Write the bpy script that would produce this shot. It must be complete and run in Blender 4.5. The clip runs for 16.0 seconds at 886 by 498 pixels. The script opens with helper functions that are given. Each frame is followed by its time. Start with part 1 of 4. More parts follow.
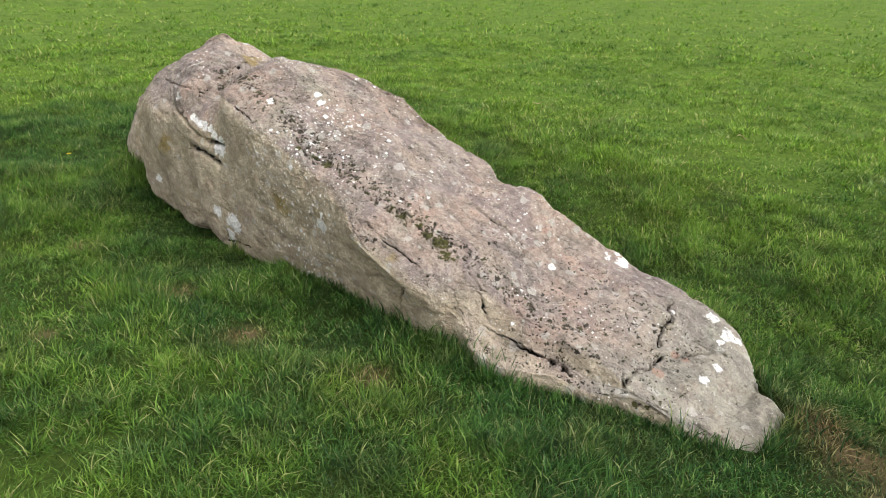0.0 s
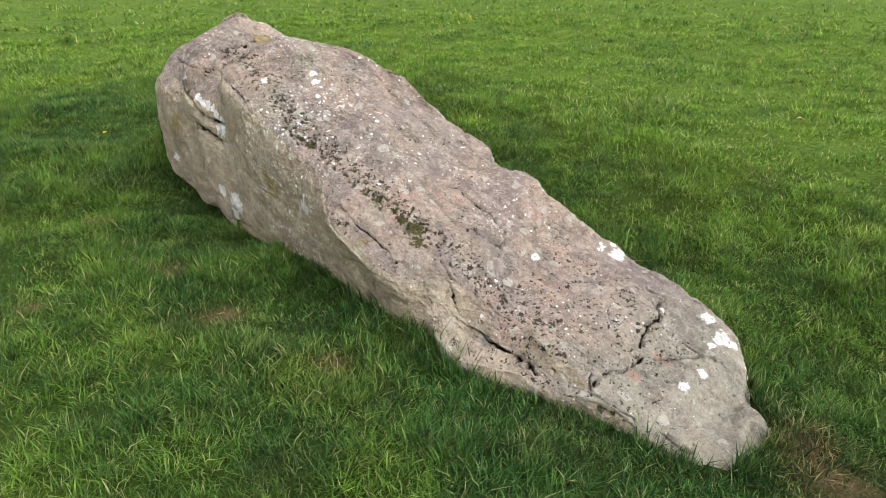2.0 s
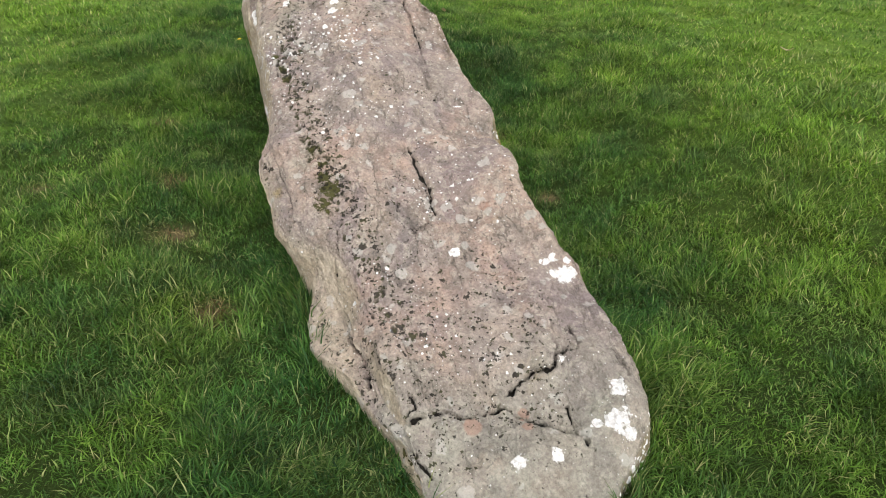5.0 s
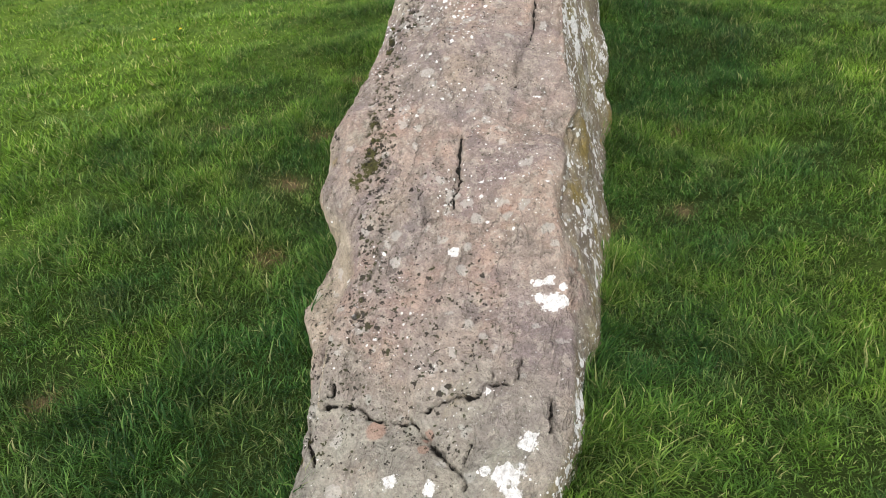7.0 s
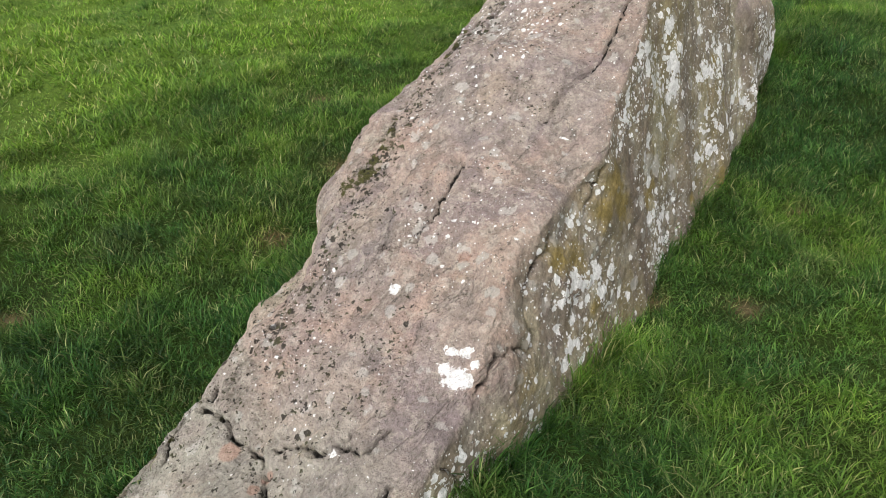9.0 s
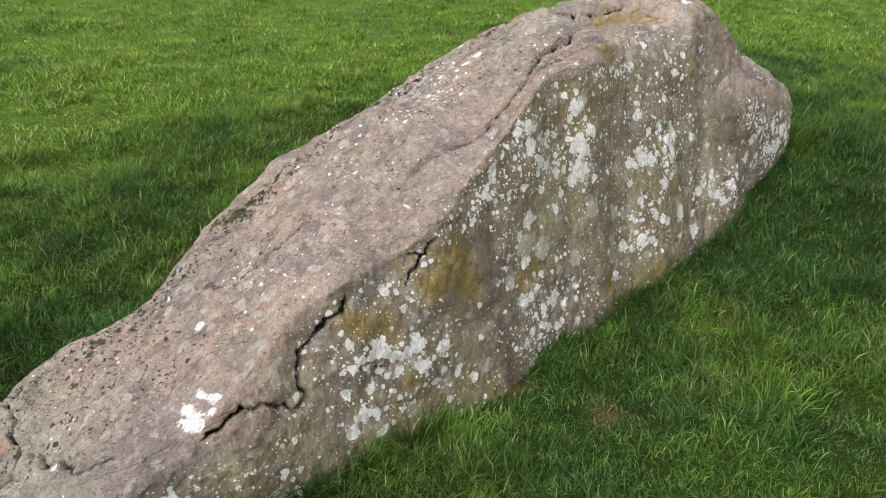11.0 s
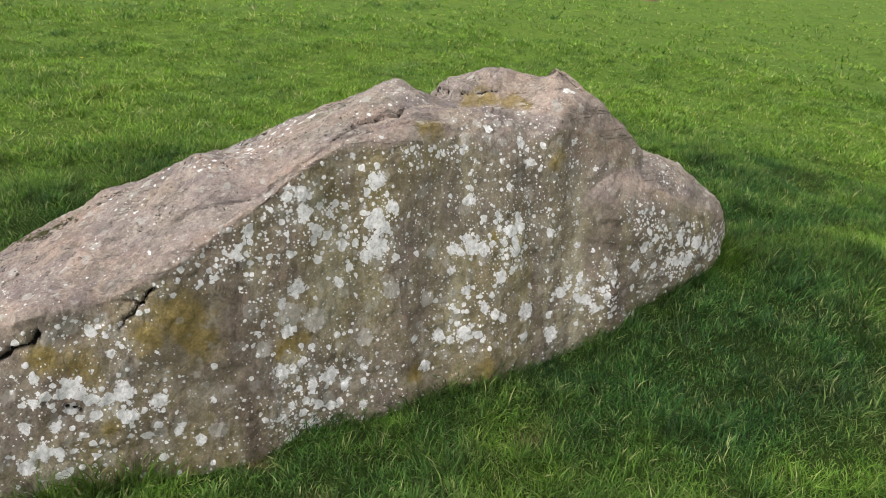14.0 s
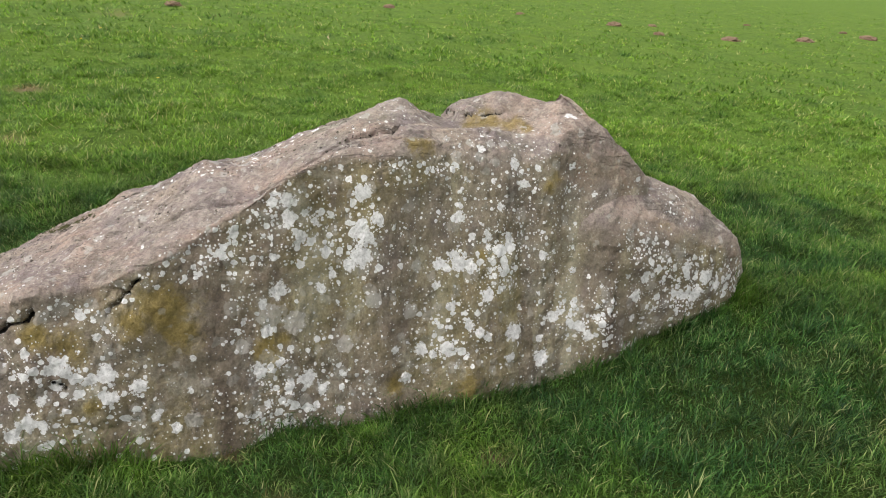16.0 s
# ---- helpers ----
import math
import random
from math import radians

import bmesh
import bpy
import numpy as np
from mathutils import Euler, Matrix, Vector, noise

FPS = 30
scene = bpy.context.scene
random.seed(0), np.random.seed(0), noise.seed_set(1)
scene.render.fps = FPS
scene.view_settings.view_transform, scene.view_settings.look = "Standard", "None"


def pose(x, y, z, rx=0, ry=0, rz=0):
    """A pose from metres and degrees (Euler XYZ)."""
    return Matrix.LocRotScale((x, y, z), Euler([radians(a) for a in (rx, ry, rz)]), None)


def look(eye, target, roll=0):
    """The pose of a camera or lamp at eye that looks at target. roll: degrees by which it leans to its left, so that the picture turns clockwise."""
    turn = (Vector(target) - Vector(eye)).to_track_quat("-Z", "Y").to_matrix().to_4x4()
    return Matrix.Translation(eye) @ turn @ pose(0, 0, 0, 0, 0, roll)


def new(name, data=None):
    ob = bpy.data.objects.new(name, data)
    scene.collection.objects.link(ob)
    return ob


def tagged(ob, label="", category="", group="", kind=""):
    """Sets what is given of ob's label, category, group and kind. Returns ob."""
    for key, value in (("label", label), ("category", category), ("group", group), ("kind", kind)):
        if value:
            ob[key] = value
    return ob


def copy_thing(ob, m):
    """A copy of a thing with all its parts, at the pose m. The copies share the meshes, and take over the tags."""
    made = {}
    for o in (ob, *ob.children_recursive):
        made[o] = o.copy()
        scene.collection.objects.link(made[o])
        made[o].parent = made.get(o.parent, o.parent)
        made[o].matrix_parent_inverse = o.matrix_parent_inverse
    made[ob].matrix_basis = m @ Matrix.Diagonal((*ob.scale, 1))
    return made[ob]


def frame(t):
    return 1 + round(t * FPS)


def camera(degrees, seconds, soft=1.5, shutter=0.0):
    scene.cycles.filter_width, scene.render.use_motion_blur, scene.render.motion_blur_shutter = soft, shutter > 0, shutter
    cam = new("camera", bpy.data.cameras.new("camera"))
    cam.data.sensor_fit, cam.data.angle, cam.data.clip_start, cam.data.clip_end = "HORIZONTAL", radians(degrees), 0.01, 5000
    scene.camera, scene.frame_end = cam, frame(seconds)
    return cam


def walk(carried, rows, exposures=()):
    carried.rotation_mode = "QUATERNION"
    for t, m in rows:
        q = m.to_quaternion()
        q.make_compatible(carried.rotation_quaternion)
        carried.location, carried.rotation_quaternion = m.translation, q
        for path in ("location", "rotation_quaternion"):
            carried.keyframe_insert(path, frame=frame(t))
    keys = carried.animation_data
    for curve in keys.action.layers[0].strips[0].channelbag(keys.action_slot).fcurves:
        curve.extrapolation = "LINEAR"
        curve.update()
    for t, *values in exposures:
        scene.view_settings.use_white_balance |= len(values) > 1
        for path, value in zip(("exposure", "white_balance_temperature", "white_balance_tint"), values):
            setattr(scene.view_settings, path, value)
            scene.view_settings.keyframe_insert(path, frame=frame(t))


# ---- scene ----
cam = camera(66.6, 16.0, soft=0.6)
PATH = [
    (0, (0.218, 0.112, 1.309), (0.18, 1.935, 0.487), 1.5),
    (0.5, (0.24, 0.12, 1.311), (0.222, 1.937, 0.475), 1.5),
    (1, (0.354, 0.147, 1.31), (0.336, 1.962, 0.47), 1.3),
    (1.5, (0.529, 0.186, 1.304), (0.317, 1.979, 0.444), 0.3),
    (2, (0.626, 0.259, 1.283), (0.338, 2.035, 0.409), -0.3),
    (2.5, (0.729, 0.419, 1.273), (0.381, 2.17, 0.369), 0.1),
    (3, (0.878, 0.538, 1.265), (0.387, 2.226, 0.311), -0.2),
    (3.5, (1.119, 0.597, 1.274), (0.451, 2.204, 0.289), -1.0),
    (4, (1.278, 0.693, 1.258), (0.539, 2.258, 0.255), -0.8),
    (4.2, (1.334, 0.761, 1.248), (0.576, 2.313, 0.239), -0.3),
    (6.3, (1.965, 1.572, 1.268), (0.598, 2.529, 0.166), -3.2),
    (6.5, (1.993, 1.652, 1.26), (0.591, 2.549, 0.152), -4.0),
    (7, (2.122, 1.855, 1.267), (0.6, 2.532, 0.16), -5.3),
    (7.5, (2.168, 2.044, 1.265), (0.593, 2.561, 0.145), -4.6),
    (8, (2.136, 2.254, 1.269), (0.536, 2.663, 0.141), -2.4),
    (8.2, (2.127, 2.323, 1.267), (0.509, 2.663, 0.141), -2.6),
    (10.3, (1.99, 3.194, 1.236), (0.299, 3.048, 0.18), 0.5),
    (10.5, (2.0, 3.299, 1.251), (0.295, 3.112, 0.223), 0.1),
    (11, (2.005, 3.504, 1.285), (0.3, 3.208, 0.282), 0.1),
    (11.5, (1.899, 3.707, 1.29), (0.173, 3.421, 0.32), 1.6),
    (12, (1.816, 3.887, 1.304), (0.086, 3.514, 0.374), 2.1),
    (12.5, (1.802, 4.121, 1.322), (0.103, 3.574, 0.42), 1.7),
    (13, (1.782, 4.311, 1.335), (0.117, 3.672, 0.43), 2.6),
    (13.5, (1.67, 4.432, 1.327), (-0.006, 3.806, 0.432), 3.5),
    (14, (1.579, 4.53, 1.328), (-0.1, 3.878, 0.457), 4.6),
    (14.5, (1.541, 4.684, 1.311), (-0.101, 3.916, 0.466), 5.4),
    (15, (1.522, 4.845, 1.307), (-0.081, 3.983, 0.477), 5.9),
    (15.5, (1.513, 4.879, 1.313), (-0.091, 3.998, 0.506), 5.4),
    (16, (1.492, 4.846, 1.313), (-0.117, 3.968, 0.514), 5.0),
]
walk(cam, [(t, look(eye, target, roll)) for t, eye, target, roll in PATH], [(0, 1.12), (3.5, 1.03), (7, 0.98), (12, 0.96), (16, 1.0)])

# ---------------------------------------------------------------- daylight
SUN_ELEVATION, SUN_AZIMUTH = 50.0, 128.0      # degrees; azimuth clockwise from +y
world = bpy.data.worlds.new("overcast_sky")
scene.world = world
world.use_nodes = True
wn = world.node_tree
sky = wn.nodes.new("ShaderNodeTexSky")
sky.sky_type = "NISHITA"
sky.sun_disc = False
sky.sun_elevation = radians(SUN_ELEVATION)
sky.sun_rotation = radians(SUN_AZIMUTH)
sky.air_density, sky.dust_density, sky.ozone_density = 1.0, 4.0, 1.0
soft_sky = wn.nodes.new("ShaderNodeHueSaturation")      # cloud takes most of the blue out of the sky
soft_sky.inputs["Saturation"].default_value = 0.03
wn.links.new(sky.outputs[0], soft_sky.inputs["Color"])
wn.links.new(soft_sky.outputs[0], wn.nodes["Background"].inputs["Color"])
wn.nodes["Background"].inputs["Strength"].default_value = 0.15

sun_data = bpy.data.lights.new("sun", "SUN")
sun_data.energy, sun_data.angle, sun_data.color = 0.38, radians(40), (1.0, 0.96, 0.88)
sun = new("sun", sun_data)
_az, _el = radians(SUN_AZIMUTH), radians(SUN_ELEVATION)
sun_from = Vector((math.sin(_az) * math.cos(_el), math.cos(_az) * math.cos(_el), math.sin(_el)))
sun.matrix_world = look(sun_from * 40, (0, 0, 0))

# ---------------------------------------------------------------- number tools
rng = np.random.default_rng(7)


def lattice(ix, iy, seed):
    """A fixed random number in 0..1 for each lattice corner."""
    h = (ix.astype(np.int64) * 374761393 + iy.astype(np.int64) * 668265263 + seed * 1274126177) & 0xFFFFFFFF
    h = ((h ^ (h >> 13)) * 1274126177) & 0xFFFFFFFF
    return ((h ^ (h >> 16)) & 0xFFFF) / 65535.0


def noise2(x, y, seed=0):
    """Smooth value noise in 0..1."""
    fx, fy = np.floor(x), np.floor(y)
    ix, iy, tx, ty = fx.astype(np.int64), fy.astype(np.int64), x - fx, y - fy
    tx, ty = tx * tx * (3 - 2 * tx), ty * ty * (3 - 2 * ty)
    a, b = lattice(ix, iy, seed), lattice(ix + 1, iy, seed)
    c, d = lattice(ix, iy + 1, seed), lattice(ix + 1, iy + 1, seed)
    return (a * (1 - tx) + b * tx) * (1 - ty) + (c * (1 - tx) + d * tx) * ty


def fbm(x, y, octaves=4, seed=0):
    total, gain, norm = 0.0, 1.0, 0.0
    for k in range(octaves):
        total = total + gain * noise2(x * 2 ** k + 17.3 * k, y * 2 ** k - 9.1 * k, seed + k)
        norm += gain
        gain *= 0.5
    return total / norm


def smooth(a, b, x):
    t = np.clip((x - a) / (b - a), 0, 1)
    return t * t * (3 - 2 * t)


def hermite(xs, ys, x):
    """A smooth curve through the knots, without overshoot at sudden steps."""
    xs, ys, x = np.asarray(xs, float), np.asarray(ys, float), np.asarray(x, float)
    h = np.diff(xs)
    s = np.diff(ys) / h
    m = np.empty_like(ys)
    m[1:-1] = (s[:-1] * h[1:] + s[1:] * h[:-1]) / (h[:-1] + h[1:])
    m[0], m[-1] = s[0], s[-1]
    k = np.clip(np.searchsorted(xs, x) - 1, 0, len(xs) - 2)
    t = (x - xs[k]) / h[k]
    t2, t3 = t * t, t * t * t
    return ((2 * t3 - 3 * t2 + 1) * ys[k] + (t3 - 2 * t2 + t) * h[k] * m[k] + (3 * t2 - 2 * t3) * ys[k + 1] + (t3 - t2) * h[k] * m[k + 1])


def path_distance(px, py, line):
    """Distance of points from a polyline in the plane."""
    best = np.full(np.shape(px), 1e9)
    for (ax, ay), (bx, by) in zip(line[:-1], line[1:]):
        dx, dy = bx - ax, by - ay
        t = np.clip(((px - ax) * dx + (py - ay) * dy) / (dx * dx + dy * dy + 1e-12), 0, 1)
        best = np.minimum(best, np.hypot(px - ax - t * dx, py - ay - t * dy))
    return best


# ---------------------------------------------------------------- the stone's own frame: u along it from the sunken tip, v across, z up
TIP = np.array((1.45, 1.75))
ALONG = np.array((-0.7253, 0.6884))
ACROSS = np.array((0.6884, 0.7253))


def to_stone(x, y):
    return (x - TIP[0]) * ALONG[0] + (y - TIP[1]) * ALONG[1], (x - TIP[0]) * ACROSS[0] + (y - TIP[1]) * ACROSS[1]


def to_field(u, v):
    return TIP[0] + u * ALONG[0] + v * ACROSS[0], TIP[1] + u * ALONG[1] + v * ACROSS[1]


def ground_height(x, y):
    """The field: level, with a worn hollow round the stone, a low rise past its tall end and gentle unevenness."""
    u, v = to_stone(x, y)
    du = np.maximum(np.maximum(0.2 - u, u - 2.9), 0)
    dv = np.where(v > 0, np.maximum(v - 0.62, 0) / 1.08, np.maximum(-v - 0.35, 0) / 1.12)
    near = np.exp(-(du / 1.0) ** 2 - dv ** 2)
    deep = 0.14 + 0.085 * smooth(-0.3, 0.4, v) * smooth(0.7, 1.6, u)
    rise = 0.06 * np.exp(-((u - 4.9) / 1.1) ** 2 - ((v + 0.3) / 1.5) ** 2)
    rise = rise + 0.055 * np.exp(-((u - 1.75) / 0.5) ** 2 - ((v + 0.5) / 0.16) ** 2)
    far = smooth(2.0, 9.0, np.hypot(x - 0.3, y - 3.0))
    bumps = 0.05 * (fbm(x * 0.9, y * 0.9, 3, 5) - 0.5) + (0.055 + 0.06 * far) * (fbm(x * 2.9, y * 2.9, 2, 15) - 0.5) + far * 0.14 * (fbm(x * 0.16, y * 0.16, 2, 9) - 0.5)
    return -deep * near + rise + bumps


def part(name, bm, material, parent=None, label=""):
    """One bmesh as one mesh object, under a thing or on its own."""
    me = bpy.data.meshes.new(name)
    bm.to_mesh(me)
    bm.free()
    me.materials.append(material)
    ob = new(name, me)
    if parent is not None:
        ob.parent = parent
    return tagged(ob, label) if label else ob


def array_mesh(name, verts, loops, sizes, material, smooth_faces=True):
    """A mesh straight from numpy arrays: vertices, corner indices and face sizes."""
    me = bpy.data.meshes.new(name)
    me.vertices.add(len(verts))
    me.vertices.foreach_set("co", np.ascontiguousarray(verts, np.float32).ravel())
    me.loops.add(len(loops))
    me.loops.foreach_set("vertex_index", np.ascontiguousarray(loops, np.int32))
    me.polygons.add(len(sizes))
    starts = np.concatenate(([0], np.cumsum(sizes)[:-1])).astype(np.int32)
    me.polygons.foreach_set("loop_start", starts)
    me.polygons.foreach_set("use_smooth", np.full(len(sizes), smooth_faces))
    me.update(calc_edges=True)
    me.validate()
    me.materials.append(material)
    return me


def layer(me, name, values):
    me.attributes.new(name, "FLOAT", "POINT").data.foreach_set("value", np.ascontiguousarray(values, np.float32).ravel())


# ---------------------------------------------------------------- materials
class Nodes:
    """A short hand for node materials."""

    def __init__(self, name):
        self.mat = bpy.data.materials.new(name)
        self.mat.use_nodes = True
        self.tree = self.mat.node_tree
        self.out = self.tree.nodes["Principled BSDF"]

    def add(self, kind, **inputs):
        n = self.tree.nodes.new("ShaderNode" + kind)
        for key, value in inputs.items():
            self.put(n.inputs[key.replace("_", " ")], value)
        return n

    def put(self, socket, value):
        if hasattr(value, "is_output"):
            self.tree.links.new(value, socket)
        else:
            socket.default_value = value

    def place(self):
        return self.add("TexCoord").outputs["Object"]

    def noise(self, scale, detail=4.0, rough=0.55, vector=None, warp=0.0):
        n = self.add("TexNoise", Scale=scale, Detail=detail, Roughness=rough, Distortion=warp)
        self.put(n.inputs["Vector"], vector if vector is not None else self.place())
        return n.outputs["Fac"]

    def band(self, value, low, high, a=0.0, b=1.0):
        n = self.add("MapRange")
        n.interpolation_type = "SMOOTHSTEP"
        for k, x in ((0, value), (1, low), (2, high), (3, a), (4, b)):
            self.put(n.inputs[k], x)
        return n.outputs[0]

    def math(self, op, a, b=0.0, c=0.0):
        n = self.add("Math")
        n.operation = op
        for k, x in enumerate((a, b, c)):
            self.put(n.inputs[k], x)
        return n.outputs[0]

    def mix(self, fac, a, b, mode="MIX"):
        n = self.add("Mix")
        n.data_type, n.blend_type = "RGBA", mode
        self.put(n.inputs[0], fac)
        for k, x in ((6, a), (7, b)):
            self.put(n.inputs[k], (*x, 1.0) if isinstance(x, tuple) and len(x) == 3 else x)
        return n.outputs[2]

    def ramp(self, fac, *stops):
        n = self.add("ValToRGB")
        e = n.color_ramp.elements
        while len(e) < len(stops):
            e.new(0.5)
        for el, (p, c) in zip(e, stops):
            el.position, el.color = p, (*c, 1.0)
        self.put(n.inputs[0], fac)
        return n.outputs[0]

    def attribute(self, name):
        n = self.add("Attribute")
        n.attribute_name = name
        return n.outputs["Fac"]

    def bump(self, height, distance, strength=1.0, after=None):
        n = self.add("Bump", Strength=strength, Distance=distance, Height=height)
        if after is not None:
            self.put(n.inputs["Normal"], after)
        return n.outputs[0]

    def done(self, color, roughness=0.9, normal=None, specular=0.3):
        self.put(self.out.inputs["Base Color"], (*color, 1.0) if isinstance(color, tuple) else color)
        self.put(self.out.inputs["Roughness"], roughness)
        self.put(self.out.inputs["Specular IOR Level"], specular)
        if normal is not None:
            self.put(self.out.inputs["Normal"], normal)
        return self.mat


def spots(n, scale, least, most, wobble, seed):
    """Round growths scattered by cells: 1 inside, 0 outside, with uneven rims; least and most are the radii in cell widths."""
    shift = n.add("VectorMath", Vector=n.place())
    shift.operation = "ADD"
    shift.inputs[1].default_value = (seed, seed * 0.7, -seed)
    rim = n.add("TexNoise", Scale=scale * 2.2, Detail=3.0)
    n.put(rim.inputs["Vector"], shift.outputs[0])
    bend = n.add("VectorMath")
    bend.operation = "SCALE"
    n.put(bend.inputs[0], rim.outputs["Color"])
    bend.inputs["Scale"].default_value = wobble / scale
    moved = n.add("VectorMath")
    moved.operation = "ADD"
    n.put(moved.inputs[0], shift.outputs[0])
    n.put(moved.inputs[1], bend.outputs[0])
    cell = n.add("TexVoronoi", Scale=scale, Randomness=1.0)
    n.put(cell.inputs["Vector"], moved.outputs[0])
    pick = n.add("SeparateColor")
    n.put(pick.inputs[0], cell.outputs["Color"])
    size = n.math("POWER", pick.outputs[0], 1.5)
    radius = n.math("MULTIPLY_ADD", size, most - least, least)
    return cell.outputs["Distance"], radius, pick.outputs[1]


def stone_material():
    n = Nodes("weathered_sandstone")
    broad, mid, fine = n.noise(2.2, 4), n.noise(10.0, 6, 0.65), n.noise(75.0, 5, 0.7)
    grain = n.noise(420.0, 2, 0.5)
    base = n.ramp(broad, (0.30, (0.250, 0.205, 0.175)), (0.42, (0.365, 0.260, 0.210)), (0.54, (0.225, 0.185, 0.178)), (0.70, (0.37, 0.29, 0.22)))
    base = n.mix(n.band(mid, 0.40, 0.62, 0.0, 0.7), base, (0.175, 0.150, 0.130))
    base = n.mix(n.band(n.noise(6.0, 5, 0.6, warp=0.8), 0.52, 0.68, 0.0, 0.65), base, (0.38, 0.28, 0.22))
    base = n.mix(n.band(n.noise(3.0, 5, 0.65, warp=0.6), 0.50, 0.62, 0.0, 0.8), base, (0.205, 0.162, 0.158))
    base = n.mix(n.band(n.noise(2.6, 5, 0.65, warp=0.9), 0.56, 0.70, 0.0, 0.6), base, (0.27, 0.255, 0.19))
    base = n.mix(n.band(n.noise(26.0, 5, 0.7), 0.50, 0.60, 0.0, 0.45), base, (0.44, 0.385, 0.32))
    place = n.band(n.noise(3.6, 4, 0.6), 0.44, 0.62)
    base = n.mix(n.math("MULTIPLY", n.band(fine, 0.54, 0.66, 0.0, 0.45), place), base, (0.50, 0.46, 0.40))
    base = n.mix(n.band(n.noise(48.0, 4, 0.7), 0.60, 0.66, 0.0, 0.7), base, (0.085, 0.073, 0.063))
    base = n.mix(n.band(n.noise(150.0, 3, 0.6), 0.64, 0.72, 0.0, 0.5), base, (0.08, 0.07, 0.06))
    # thin bedding lines running along the stone
    turned = n.add("Mapping", Vector=n.place())
    turned.inputs["Rotation"].default_value = (0.0, 0.0, radians(-136.5))
    drawn = n.add("Mapping", Vector=turned.outputs[0])
    drawn.inputs["Scale"].default_value = (1.7, 11.0, 11.0)
    layers = n.noise(1.0, 4, 0.6, drawn.outputs[0])
    bed = n.band(n.math("ABSOLUTE", n.math("SUBTRACT", layers, 0.5)), 0.004, 0.022, 1.0, 0.0)
    bed = n.math("MULTIPLY", n.math("MULTIPLY", bed, n.math("SUBTRACT", 1.0, n.attribute("film_shade"))), n.band(n.noise(5.0, 3), 0.42, 0.6))
    base = n.mix(n.math("MULTIPLY", bed, 0.55), base, (0.12, 0.10, 0.088))
    base = n.mix(n.band(layers, 0.42, 0.62, 0.0, 0.35), base, (0.40, 0.33, 0.28))
    base = n.mix(n.math("MULTIPLY", n.attribute("tip"), n.band(mid, 0.3, 0.6, 0.75, 0.35)), base, (0.315, 0.31, 0.25))
    # low side: its own tan, lightened further in place of daylight
    base = n.mix(n.math("MULTIPLY", n.attribute("tan_lit"), n.band(n.noise(5.0, 5, 0.65), 0.35, 0.65, 0.6, 0.95)), base, n.mix(n.band(n.noise(12.0, 5, 0.7), 0.4, 0.62), (0.37, 0.300, 0.210), (0.53, 0.45, 0.335)))
    # brown weathering film with upright streaks on the steep faces; its tone also carries that side's light and shade
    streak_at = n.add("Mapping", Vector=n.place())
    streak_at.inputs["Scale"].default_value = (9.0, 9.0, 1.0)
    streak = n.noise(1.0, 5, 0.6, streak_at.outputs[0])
    film_shade = n.math("MULTIPLY", n.attribute("film_shade"), n.band(streak, 0.25, 0.62, 0.6, 1.0))
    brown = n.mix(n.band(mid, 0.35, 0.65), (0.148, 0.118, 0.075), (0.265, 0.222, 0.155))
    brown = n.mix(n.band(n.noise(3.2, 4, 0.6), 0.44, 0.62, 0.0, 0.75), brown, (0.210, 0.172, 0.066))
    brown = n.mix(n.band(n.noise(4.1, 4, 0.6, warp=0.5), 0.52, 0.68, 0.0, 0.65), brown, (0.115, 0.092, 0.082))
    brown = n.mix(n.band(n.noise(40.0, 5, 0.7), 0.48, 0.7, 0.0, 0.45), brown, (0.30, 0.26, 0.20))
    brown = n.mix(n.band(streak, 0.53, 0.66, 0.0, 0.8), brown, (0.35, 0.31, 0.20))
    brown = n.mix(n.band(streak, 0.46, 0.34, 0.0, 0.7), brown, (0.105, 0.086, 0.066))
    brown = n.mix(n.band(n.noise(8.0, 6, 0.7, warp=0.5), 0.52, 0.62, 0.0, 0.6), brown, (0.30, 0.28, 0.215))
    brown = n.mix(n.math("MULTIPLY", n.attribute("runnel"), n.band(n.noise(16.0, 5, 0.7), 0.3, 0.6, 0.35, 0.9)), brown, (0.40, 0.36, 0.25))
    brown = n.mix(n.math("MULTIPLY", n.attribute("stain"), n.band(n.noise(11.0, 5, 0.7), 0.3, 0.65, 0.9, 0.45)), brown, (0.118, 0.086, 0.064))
    base = n.mix(film_shade, base, brown)
    ochre = n.band(n.math("ADD", n.attribute("ochre"), n.math("MULTIPLY_ADD", n.noise(7.0, 7, 0.75, warp=0.4), 3.0, -1.5)), 0.30, 1.05, 0.0, 0.72)
    base = n.mix(ochre, base, n.mix(fine, (0.185, 0.130, 0.022), (0.31, 0.225, 0.055)))
    base = n.mix(n.math("MULTIPLY", n.attribute("ledge"), n.band(mid, 0.3, 0.6, 0.9, 0.5)), base, (0.43, 0.36, 0.28))
    # close grain, lighter and darker from grain to grain
    speck = n.math("MULTIPLY", n.band(n.noise(120.0, 4, 0.75), 0.34, 0.66, 0.82, 1.15), n.band(n.noise(34.0, 5, 0.7), 0.36, 0.64, 0.86, 1.12))
    base = n.mix(1.0, base, n.add("CombineColor", Red=speck, Green=speck, Blue=speck).outputs[0], "MULTIPLY")
    # crusts of lichen: small dots, coins and large patches
    crust = n.attribute("crust")
    amount = n.math("MULTIPLY_ADD", crust, 0.30, n.attribute("lichen"))
    white = n.mix(n.band(n.noise(60.0, 4, 0.65), 0.35, 0.65), (0.62, 0.605, 0.585), (0.84, 0.825, 0.815))
    cover = None
